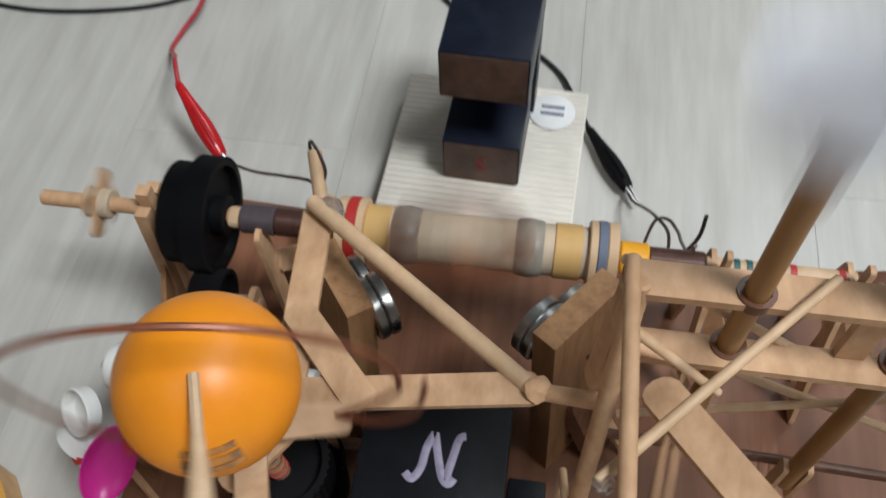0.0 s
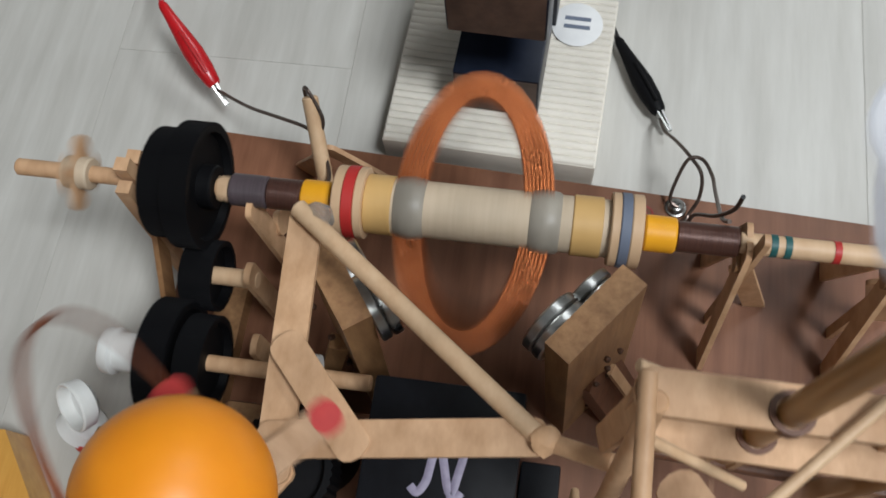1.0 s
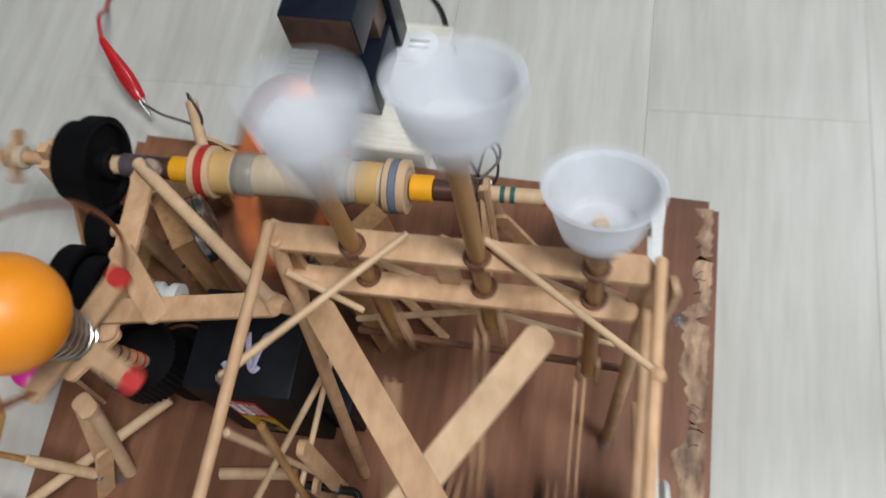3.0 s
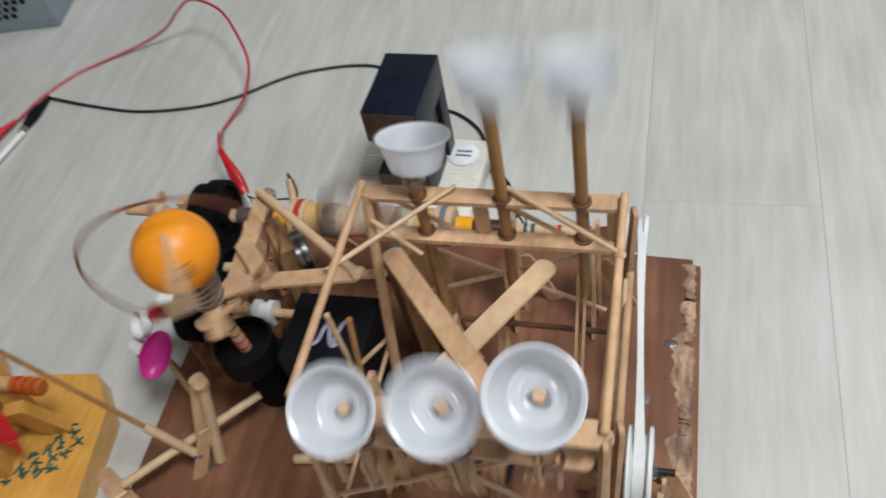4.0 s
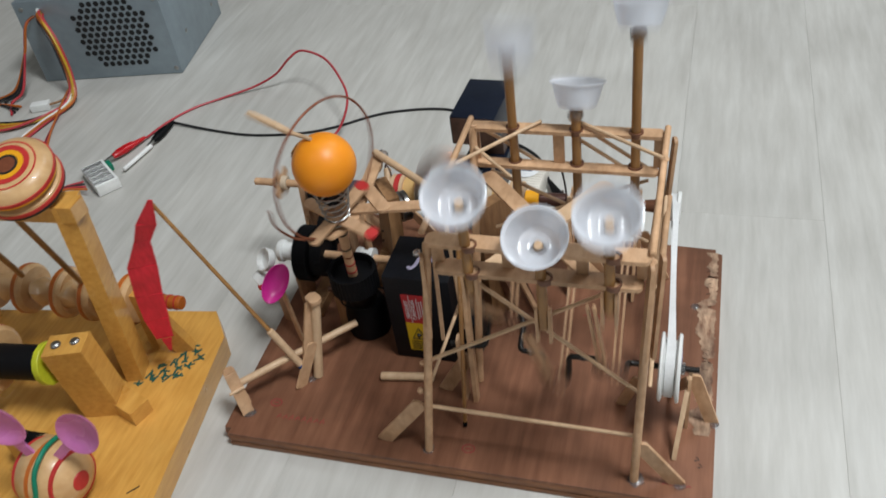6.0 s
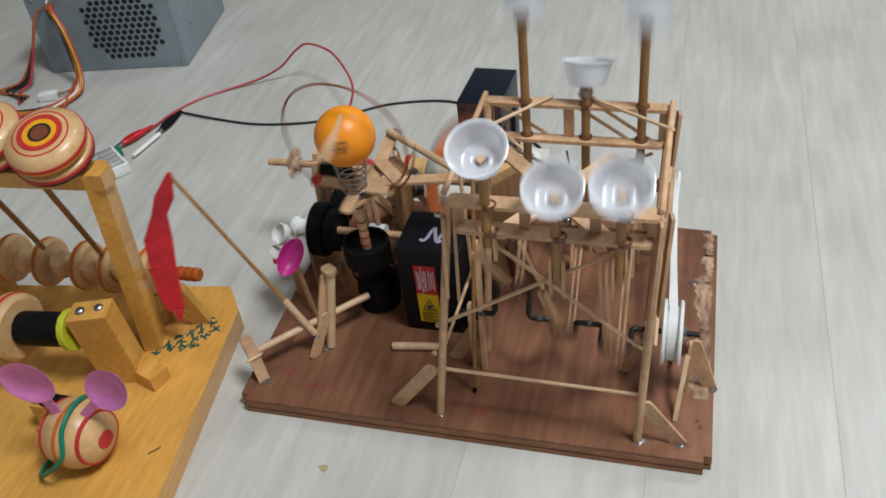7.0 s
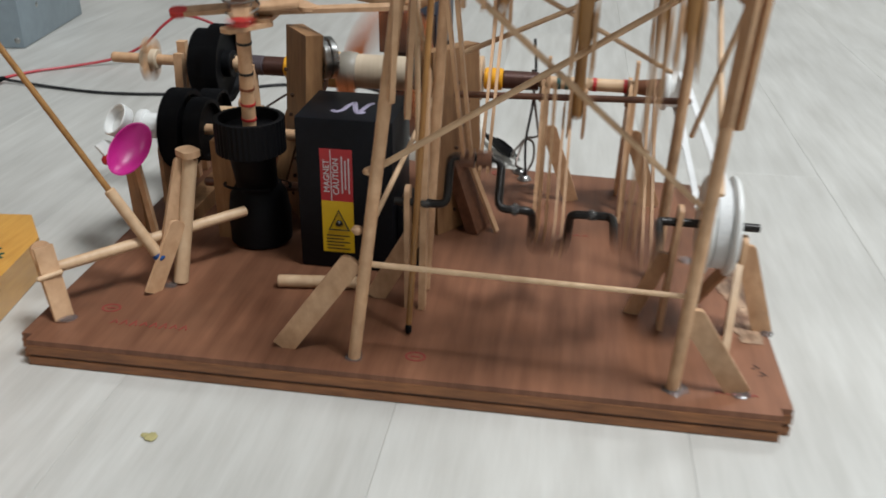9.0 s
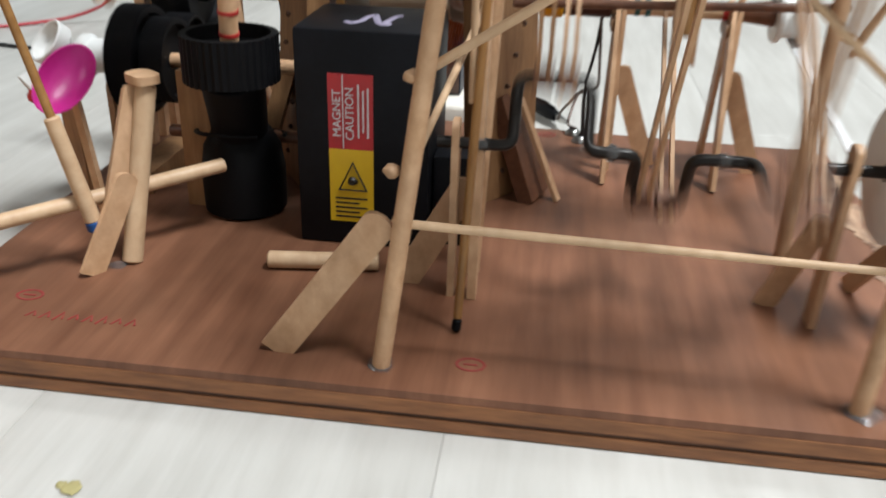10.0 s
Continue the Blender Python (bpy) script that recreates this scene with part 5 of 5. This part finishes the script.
def build_leads():
    clip("red_clip", "glossy red crocodile clip gripping a bare wire", (-0.0075, 0.2735, 0.0185), (-0.0350, 0.304, 0.0365), M_REDCLIP)
    lead("red_lead", "thin red lead arching over the floor", [(-0.0345, 0.3035, 0.0362), (-0.041, 0.3185, 0.037), (-0.052, 0.338, 0.020), (-0.065, 0.358, 0.004), (-0.063, 0.374, 0.004), (-0.053, 0.390, 0.014), (-0.0485, 0.408, 0.033), (-0.0615, 0.431, 0.042), (-0.095, 0.471, 0.0455), (-0.1285, 0.4865, 0.047), (-0.146, 0.485, 0.038), (-0.168, 0.482, 0.018), (-0.195, 0.474, 0.006), (-0.225, 0.456, 0.002), (-0.252, 0.432, 0.0016), (-0.270, 0.40, 0.0016), (-0.277, 0.366, 0.003)], 0.0013, M_WIRERED)
    clip("black_clip", "black crocodile clip on the brush wire", (0.1972, 0.2875, 0.0062), (0.1755, 0.326, 0.0056), M_BLACK)
    lead("black_lead", "thin black lead lying on the floor", [(0.1755, 0.326, 0.0056), (0.169, 0.342, 0.004), (0.158, 0.367, 0.0016), (0.137, 0.386, 0.0014), (0.11, 0.397, 0.0014), (0.09, 0.416, 0.0014), (0.06, 0.443, 0.0014), (0.03, 0.448, 0.0014), (-0.01, 0.44, 0.0014), (-0.036, 0.428, 0.0014), (-0.07, 0.404, 0.0014), (-0.105, 0.390, 0.0014), (-0.158, 0.383, 0.0014), (-0.21, 0.389, 0.0016), (-0.2595, 0.398, 0.003)], 0.0014, M_WIREBLK)
    clip("red_clip", "glossy red crocodile clip at the white connector", (-0.2925, 0.3235, 0.0062), (-0.277, 0.365, 0.0045), M_REDCLIP)
    clip("black_clip", "black crocodile clip with a white sleeve", (-0.262, 0.357, 0.0058), (-0.2595, 0.398, 0.0045), M_BLACK)
    w = thing("white_sleeve", (-0.265, 0.33, 0.004), "white sleeved plug wire", "cable", "test leads")
    part("sleeve", tube((-0.2615, 0.3505, 0.004), (-0.2685, 0.305, 0.0042), 0.0026, 0.0022), M_WHITE, w)
    c = thing("plug_connector", (-0.285, 0.285, 0), "clear white plastic plug connector with coloured wires", "connector")
    m = pose(-0.283, 0.286, 0, 0, 0, -38)
    bm = block(-0.024, 0.024, -0.012, 0.012, 0.0005, 0.0125)
    bmesh.ops.transform(bm, verts=bm.verts, matrix=m)
    part("body", bm, M_WHITE, c, bevel=0.001)
    for k in range(5):
        bm = block(-0.02 + k * 0.0088, -0.0145 + k * 0.0088, -0.0125, 0.009, 0.0126, 0.0138)
        bmesh.ops.transform(bm, verts=bm.verts, matrix=m)
        part("socket", bm, M_GLUE, c)
    bm = block(-0.02, -0.008, 0.010, 0.017, 0.004, 0.011)
    bmesh.ops.transform(bm, verts=bm.verts, matrix=m)
    part("latch", bm, M_GREEN, c, "green latch")
    for k, mm in enumerate((M_WIRERED, M_WIREBLK, M_WIRERED, M_WIREORG)):
        part("wire", wire([(-0.297 + k * 0.004, 0.276 - k * 0.004, 0.008), (-0.308, 0.262 - k * 0.002, 0.011), (-0.322, 0.252 - k * 0.003, 0.008), (-0.335 - k * 0.003, 0.262, 0.004), (-0.36, 0.29 + k * 0.003, 0.002), (-0.395, 0.34 + k * 0.003, 0.002), (-0.42, 0.41, 0.003 + k * 0.001), (-0.432, 0.45, 0.01)], 0.0011, 6), mm, c)


# ---- computer power supply ----
def build_psu():
    p = thing("power_supply", (-0.388, 0.56, 0), "grey steel computer power supply with a dark vent grille", "power supply")
    x0, x1, y0, y1, h = -0.492, -0.310, 0.511, 0.676, 0.1055
    m = Matrix.Translation((x1, y0, 0)) @ pose(0, 0, 0, 0, 0, 9.5) @ Matrix.Translation((-x1, -y0, 0))

    def put(bm):
        bmesh.ops.transform(bm, verts=bm.verts, matrix=m)
        return bm
    case = part("case", put(block(x0, x1, y0, y1, 0.0005, h)), M_STEELGREY, p, bevel=0.0012)
    # grille: flat discs, holes' shade in their colour, rows over an octagonal field, rimmed
    cx, cz, R = -0.378, 0.058, 0.0465
    k = 0
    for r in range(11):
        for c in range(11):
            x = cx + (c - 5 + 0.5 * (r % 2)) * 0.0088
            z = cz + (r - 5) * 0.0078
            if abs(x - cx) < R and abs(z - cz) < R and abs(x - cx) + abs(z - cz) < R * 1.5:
                part("vent_hole", put(lathe([(0, 0), (0.0036, 0), (0.0036, -0.0004)], (x, y0 - 0.0004, z), (0, -1, 0), 6)), M_HOLESHADE, case)
    part("blue_sticker", put(block(x0 + 0.036, x0 + 0.108, y0 + 0.028, y0 + 0.058, h + 0.0001, h + 0.0005)), M_BLUE, p, "blue sticker")
    for y, z in ((y0 + 0.03, 0.085), (y0 + 0.14, 0.025), (y0 + 0.045, 0.035)):
        part("rivet", put(lathe([(0, 0.001), (0.002, 0.0008), (0.0028, 0)], (x1 + 0.0001, y, z), (1, 0, 0), 12)), M_STEEL, p)
    for s in ((x0 + 0.009, h - 0.009), (x1 - 0.006, h - 0.008), (x1 - 0.006, 0.008)):
        part("screw", put(lathe([(0, 0.0012), (0.002, 0.001), (0.003, 0)], (s[0], y0, s[1]), (0, -1, 0), 12)), M_STEEL, p)
    # loom of cables from the left of the face
    q = Vector((-0.462, 0.495, 0.088))
    part("grommet", tube(q + Vector((0, 0.004, 0)), q + Vector((0, -0.006, 0)), 0.011), M_BLACK, p)
    rng = random.Random(11)
    cols = (M_WIRERED, M_WIREYEL, M_WIREORG, M_WIREYEL, M_WIREBLK, M_WHITE, M_WIRERED, M_WIREYEL, M_WIREBLK, M_WIREORG)
    for k, mm in enumerate(cols):
        j = Vector((rng.uniform(-0.006, 0.006), rng.uniform(-0.005, 0.005), rng.uniform(-0.004, 0.004)))
        pts = [q + j * 0.5, q + Vector((0.012, -0.02, 0.004)) + j, Vector((-0.432, 0.462, 0.07)) + j, Vector((-0.421, 0.450, 0.03)) + j, Vector((-0.421 + k * 0.001, 0.43, 0.006)) + j * 0.4]
        if k < 5:
            pts += [Vector((-0.43, 0.395, 0.005)) + j * 0.5, Vector((-0.47, 0.365 + 0.004 * k, 0.004)), Vector((-0.55, 0.36 + 0.005 * k, 0.003)), Vector((-0.62, 0.37, 0.003))]
        else:
            pts += [Vector((-0.425, 0.38, 0.004)) + j * 0.4, Vector((-0.43, 0.33, 0.003)) + j * 0.4, Vector((-0.42, 0.29, 0.003)), Vector((-0.40, 0.24, 0.003))]
        part("cable", wire(pts, 0.0016, 6, 6), mm, p)
    for k, mm in enumerate((M_WIRERED, M_WIREBLK, M_WIREBLK, M_WIREORG)):
        part("cable", wire([q, q + Vector((-0.012, -0.02, -0.005)), Vector((-0.484, 0.462, 0.05)), Vector((-0.49 - k * 0.004, 0.44, 0.012)), Vector((-0.5 - 0.01 * k, 0.425, 0.003)), Vector((-0.482, 0.4 + 0.006 * k, 0.003))], 0.0016, 6, 6), mm, p)
    con = thing("plug_connector", (-0.452, 0.418, 0), "small white plastic plug on brown wires", "connector")
    bm = block(-0.011, 0.011, -0.006, 0.006, 0.0005, 0.009)
    bmesh.ops.transform(bm, verts=bm.verts, matrix=pose(-0.452, 0.418, 0, 0, 0, 22))
    part("shell", bm, M_WHITE, con, bevel=0.0008)
    part("wire", wire([(-0.442, 0.422, 0.005), (-0.432, 0.428, 0.006), (-0.424, 0.44, 0.008)], 0.0014, 6), M_BLOCK, con)


# ---- the neighbouring pine toy ----
def turned(name, label, c, axis, r, h, rings, category="yo-yo", group="", parent=None, face=False):
    """A turned wooden wheel pair with painted rings."""
    c = Vector(c)
    e = parent or thing(name, c, label, category, group)
    a, b, d = basis(axis)
    prof = [(0, 0), (r * 0.55, 0), (r * 0.8, h * 0.06), (r * 0.97, h * 0.2), (r, h * 0.3), (r * 0.97, h * 0.4), (r * 0.86, h * 0.46), (r * 0.35, h * 0.475), (r * 0.35, h * 0.525), (r * 0.86, h * 0.54), (r * 0.97, h * 0.6), (r, h * 0.7), (r * 0.97, h * 0.8), (r * 0.8, h * 0.94), (r * 0.55, h), (0, h)]
    w = part("wheel", lathe(prof, c, d, 40), M_PINEL, e)
    for f, m in rings:
        rr = r * (1 if f in (0.3, 0.7) else 0.973) + 0.0003
        part("painted_ring", lathe([(rr - 0.0016, f * h - 0.0014), (rr, f * h - 0.0012), (rr, f * h + 0.0012), (rr - 0.0016, f * h + 0.0014)], c, d, 40), m, w)
    if face:
        for r0, r1, m in ((0.0, 0.22, M_BAND), (0.22, 0.29, M_BLKINK), (0.29, 0.42, M_YELLOW), (0.42, 0.56, M_RED), (0.66, 0.7, M_RED)):
            lift = h + 0.0003 if r1 <= 0.56 else h * 0.975
            part("painted_ring", lathe([(r0 * r, lift - 0.0006), (r0 * r, lift), (r1 * r, lift), (r1 * r, lift - 0.0006)], c, d, 40), m, w)
    return e


def build_neighbour():
    b = thing("pine_board", (-0.15, 0, 0), "varnished yellow pine board with green handwriting", "base board")
    bm = prism([(-0.0355, 0.0815), (-0.055, 0.107), (-0.31, 0.074), (-0.27, -0.25), (0.006, -0.235)], 0.0005, 0.020)
    body = part("board", bm, M_PINE, b, bevel=0.0012)
    rng = random.Random(7)
    e = Vector((0.42, 0.9, 0)).normalized()
    f = Vector((0.9, -0.42, 0)).normalized()
    for row in range(4):
        for k in range(3 + (row * 5) % 3):
            c = Vector((-0.079 + row * 0.0085, 0.028 + row * 0.004, 0.0202)) + e * k * 0.0098
            for s in range(3):
                a = rng.uniform(0, 3.1)
                v = Vector((math.cos(a), math.sin(a), 0)) * rng.uniform(0.0022, 0.0046)
                o = Vector((rng.uniform(-1, 1), rng.uniform(-1, 1), 0)) * 0.0018
                part("handwriting", sweep(bmesh.new(), [c + o - v, c + o + v], 0.0009, 5, flat=0.3), M_GREENINK, body)
    for k in range(7):
        c = Vector((-0.112 + k * 0.0052, -0.043 - k * 0.0004, 0.0202))
        part("handwriting", sweep(bmesh.new(), [c + Vector((-0.001, -0.002, 0)), c + Vector((0.0015, 0.002, 0)), c + Vector((0.002, -0.001, 0))], 0.0007, 5, flat=0.3), M_BLKINK, body)
    part("scratch", sweep(bmesh.new(), [(-0.037, -0.062, 0.0202), (-0.031, -0.055, 0.0202)], 0.0006, 5, flat=0.3), M_BLKINK, body)
    # leaning gallows
    g = thing("pine_gallows", (-0.086, 0.035, 0.02), "leaning varnished pine post with a cross arm", "wooden frame")
    part("post", bar((-0.0865, 0.0375, 0.0198), (-0.0755, 0.0385, 0.183), 0.0125, 0.019, (0.3, -1, 0)), M_PINE, g, bevel=0.0012)
    part("arm", bar((-0.066, 0.036, 0.178), (-0.26, 0.028, 0.176), 0.014, 0.012), M_PINE, g, bevel=0.001)
    part("prop", bar((-0.06, 0.066, 0.02), (-0.066, 0.056, 0.062), 0.008, 0.014, (1, 0.3, 0)), M_PINE, g, bevel=0.001)
    for a, c in (((-0.118, 0.033, 0.172), (-0.124, 0.062, 0.085)), ((-0.172, 0.033, 0.172), (-0.176, 0.062, 0.085))):
        part("skewer", tube(a, c, 0.0022), M_ROD, g)
    part("end_grain", block(-0.0655, -0.0652, 0.0295, 0.0425, 0.1725, 0.1835), M_PINEL, g)
    # yo-yos on top
    ax = Vector((0.10, -0.32, 0.94)).normalized()
    turned("yoyo", "turned wooden yo-yo with red and black painted rings", Vector((-0.0985, 0.034, 0.2015)) - ax * 0.0135, ax, 0.0262, 0.028, ((0.3, M_RED), (0.2, M_BLKINK), (0.7, M_RED), (0.62, M_YELLOW)), "yo-yo", "wooden yo-yos", face=True)
    turned("yoyo", "turned wooden yo-yo with red and black painted rings", Vector((-0.153, 0.04, 0.201)) - ax * 0.0135, ax, 0.0262, 0.028, ((0.3, M_RED), (0.2, M_BLKINK), (0.7, M_RED)), "yo-yo", "wooden yo-yos", face=True)
    # drum axle with wheels and knotted lobes
    d = thing("drum_axle", (-0.15, 0.07, 0.063), "wooden axle with red-ringed wheels and pegs", "wooden axle")
    part("axle", tube((-0.27, 0.07, 0.063), (-0.0705, 0.07, 0.065), 0.0048), M_PINEL, d)
    part("tip", tube((-0.072, 0.07, 0.065), (-0.05, 0.07, 0.0655), 0.0052), M_WIREORG, d, "orange-red taped end")
    for k in range(3):
        part("ring", lathe([(0.004, 0), (0.0056, 0), (0.0056, 0.0012), (0.004, 0.0012)], (-0.067 + k * 0.006, 0.07, 0.0653), (1, 0, 0), 20), M_RED, d)
    for x in (-0.098, -0.13, -0.155, -0.19, -0.225):
        w = part("wheel", lathe([(0, 0), (0.017, 0), (0.0195, 0.002), (0.0195, 0.008), (0.017, 0.0105), (0, 0.0105)], (x, 0.07, 0.064), (1, 0, 0.01), 32), M_PINEL, d)
        part("painted_ring", lathe([(0.018, 0.003), (0.0199, 0.003), (0.0199, 0.0062), (0.018, 0.0062)], (x, 0.07, 0.064), (1, 0, 0.01), 32), M_WIREORG, w)
        part("lobe", blob((x - 0.012, 0.064, 0.068), 0.0105, 1.1, int(-x * 1000)), M_PINEL, d)
    for x in (-0.085, -0.245):
        part("bearing", bar((x, 0.07, 0.02), (x, 0.07, 0.075), 0.016, 0.007, (1, 0, 0)), M_PINE, d, bevel=0.001)
    # screwed block with the black roller
    h = thing("roller_block", (-0.095, 0.003, 0.02), "pine block with two screws holding a black roller", "roller")
    part("block", bar((-0.091, 0.0035, 0.0198), (-0.0945, 0.0, 0.0885), 0.029, 0.019, (0.25, -1, 0)), M_PINE, h, bevel=0.0022)
    for x, y in ((-0.1005, -0.002), (-0.0885, 0.003)):
        part("screw", lathe([(0, 0.0022), (0.002, 0.002), (0.0034, 0.0008), (0.0036, 0), (0, 0)], (x, y, 0.0888), (0, 0, 1), 16), M_STEEL, h)
    part("lime_ring", tube((-0.1115, -0.003, 0.07), (-0.1165, -0.0035, 0.0695), 0.0155), M_LIME, h, "lime-green ring")
    part("roller", tube((-0.1165, -0.0035, 0.0695), (-0.155, -0.006, 0.068), 0.0128), M_BLACK, h, "black rubber roller")
    part("flange", lathe([(0, 0), (0.022, 0), (0.025, 0.003), (0.025, 0.012), (0.02, 0.014), (0, 0.014)], (-0.155, -0.006, 0.068), (-1, 0.05, 0), 40), M_PINEL, h)
    part("flange_ring", lathe([(0.024, 0.006), (0.0254, 0.006), (0.0254, 0.009), (0.024, 0.009)], (-0.155, -0.006, 0.068), (-1, 0.05, 0), 40), M_RED, h)
    part("foot", bar((-0.093, 0.0105, 0.0265), (-0.0575, -0.0025, 0.0262), 0.016, 0.0128), M_PINE, h, bevel=0.001)
    # fan of pink spoons on a ball hub
    s = thing("spoon_fan", (-0.078, -0.07, 0.045), "fan of lilac-pink plastic spoons on a ringed wooden hub", "spoon fan")
    hub = part("hub", lathe([(0, -0.024), (0.008, -0.0235), (0.0165, -0.018), (0.0225, -0.009), (0.024, 0), (0.0225, 0.009), (0.0175, 0.017), (0.0095, 0.0225), (0, 0.0235)], (-0.076, -0.07, 0.045), (1, -0.12, 0.05), 40), M_PINEL, s, "turned wooden hub")
    for hh, rr, m in ((0.016, 0.0188, M_RED), (0.002, 0.0243, M_WIREORG), (-0.012, 0.0213, M_RED)):
        part("painted_ring", lathe([(rr - 0.003, hh - 0.0014), (rr, hh - 0.0012), (rr - 0.0004, hh + 0.0012), (rr - 0.003, hh + 0.0014)], (-0.076, -0.07, 0.045), (1, -0.12, 0.05), 40), m, hub)
    part("hub_face", lathe([(0, 0.0238), (0.006, 0.0236), (0.0065, 0.023)], (-0.076, -0.07, 0.045), (1, -0.12, 0.05), 28), M_RED, hub)
    for c, tip in (((-0.0335, -0.07, 0.096), (-0.068, -0.07, 0.060)), ((-0.083, -0.078, 0.103), (-0.08, -0.072, 0.062)), ((-0.085, -0.075, 0.0215), (-0.08, -0.072, 0.03))):
        c, tip = Vector(c), Vector(tip)
        a = (c - tip).normalized()
        n = Vector((0.25, -0.85, 0.45))
        n = (n - a * n.dot(a)).normalized()
        sd = a.cross(n)
        bm = lathe([(0, -0.2), (0.45, -0.17), (0.8, -0.06), (0.98, 0.08), (1, 0.1), (0.95, 0.1), (0.78, -0.01), (0.45, -0.11), (0, -0.14)], (0, 0, 0), (0, 0, 1), 32)
        mt = Matrix((sd * 0.0145, a * 0.021, n * 0.02)).transposed().to_4x4()
        mt.translation = c
        bmesh.ops.transform(bm, verts=bm.verts, matrix=mt)
        sp = part("spoon", bm, M_SPOON, s, "lilac-pink plastic spoon")
        part("handle", bar(tip, c - a * 0.019, 0.006, 0.002, n), M_SPOON, sp)
    part("rubber_band", sweep(bmesh.new(), smooth_line([(-0.071, -0.094, 0.05), (-0.07, -0.085, 0.066), (-0.07, -0.07, 0.0715), (-0.073, -0.054, 0.063), (-0.085, -0.052, 0.04), (-0.1, -0.07, 0.024), (-0.1, -0.092, 0.024), (-0.085, -0.098, 0.036)], 6, True), 0.0016, 8, closed=True), M_GREEN, s, "stretched green rubber band")
    part("stand", bar((-0.094, -0.068, 0.0198), (-0.094, -0.068, 0.05), 0.016, 0.02, (1, 0, 0)), M_PINE, s, bevel=0.001)
    pg = thing("wound_peg", (-0.105, -0.048, 0.04), "short wooden peg wound with black thread", "peg")
    part("peg", tube((-0.125, -0.05, 0.047), (-0.0885, -0.05, 0.0485), 0.0042), M_PINEL, pg)
    part("thread", sweep(bmesh.new(), [(-0.117 + 0.00012 * k * 1.6, -0.05 + 0.0046 * math.cos(k * 0.9), 0.0478 + 0.0046 * math.sin(k * 0.9)) for k in range(110)], 0.0007, 5), M_BLACK, pg)
    part("post", bar((-0.12, -0.05, 0.0198), (-0.12, -0.05, 0.046), 0.012, 0.01), M_PINE, pg, bevel=0.001)
    part("screw", lathe([(0, 0.0022), (0.002, 0.002), (0.0034, 0.0008), (0.0036, 0)], (-0.12, -0.046, 0.0462), (0, 0, 1), 16), M_STEEL, pg)


def build_far_plug():
    """White adaptor with a dark rim and its cord, far behind the power supply."""
    p = thing("power_adaptor", (-0.47, 0.98, 0), "white rounded plastic adaptor standing on the floor", "adaptor")
    part("shell", lathe([(0, 0.0035), (0.05, 0.0035), (0.056, 0.006), (0.056, 0.05), (0.05, 0.06), (0, 0.062)], (-0.472, 0.985, 0), (0, 0, 1), 40), M_WHITE, p)
    part("foot_rim", lathe([(0, 0.0005), (0.052, 0.0005), (0.055, 0.002), (0.055, 0.0045), (0, 0.0045)], (-0.472, 0.985, 0), (0, 0, 1), 40), M_BLACK, p, "dark rubber foot")
    part("cord", wire([(-0.52, 0.96, 0.03), (-0.528, 0.945, 0.012), (-0.525, 0.928, 0.003), (-0.51, 0.93, 0.002), (-0.55, 0.99, 0.002), (-0.62, 1.04, 0.002)], 0.0028), M_WIREBLK, p)


def build_crumb():
    c = thing("wood_crumb", (0.079, -0.0385, 0), "tiny yellowish wood crumb on the floor", "debris")
    part("chip", blob((0.079, -0.0385, 0.0006), 0.0026, 0.2, 77), M_SPECK, c)
    part("chip", blob((0.076, -0.0375, 0.0005), 0.0014, 0.3, 78), M_SPECK, c)


build_room_shell()
build_lamp_panels()
build_base()
build_tower()
build_crank()
build_belt()
for row in ("back", "front"):
    for i in range(3):
        build_push_rod(row, i)
build_rotor()
build_rotor_supports()
build_magnet_holders()
build_magnet_stand()
build_magnet_box()
build_gear_train()
build_spinner()
build_flag()
build_leads()
build_psu()
build_neighbour()
build_far_plug()
build_crumb()
build_floor()


def motions():
    for ob, rows in MOVES:
        walk(ob, rows())


motions()
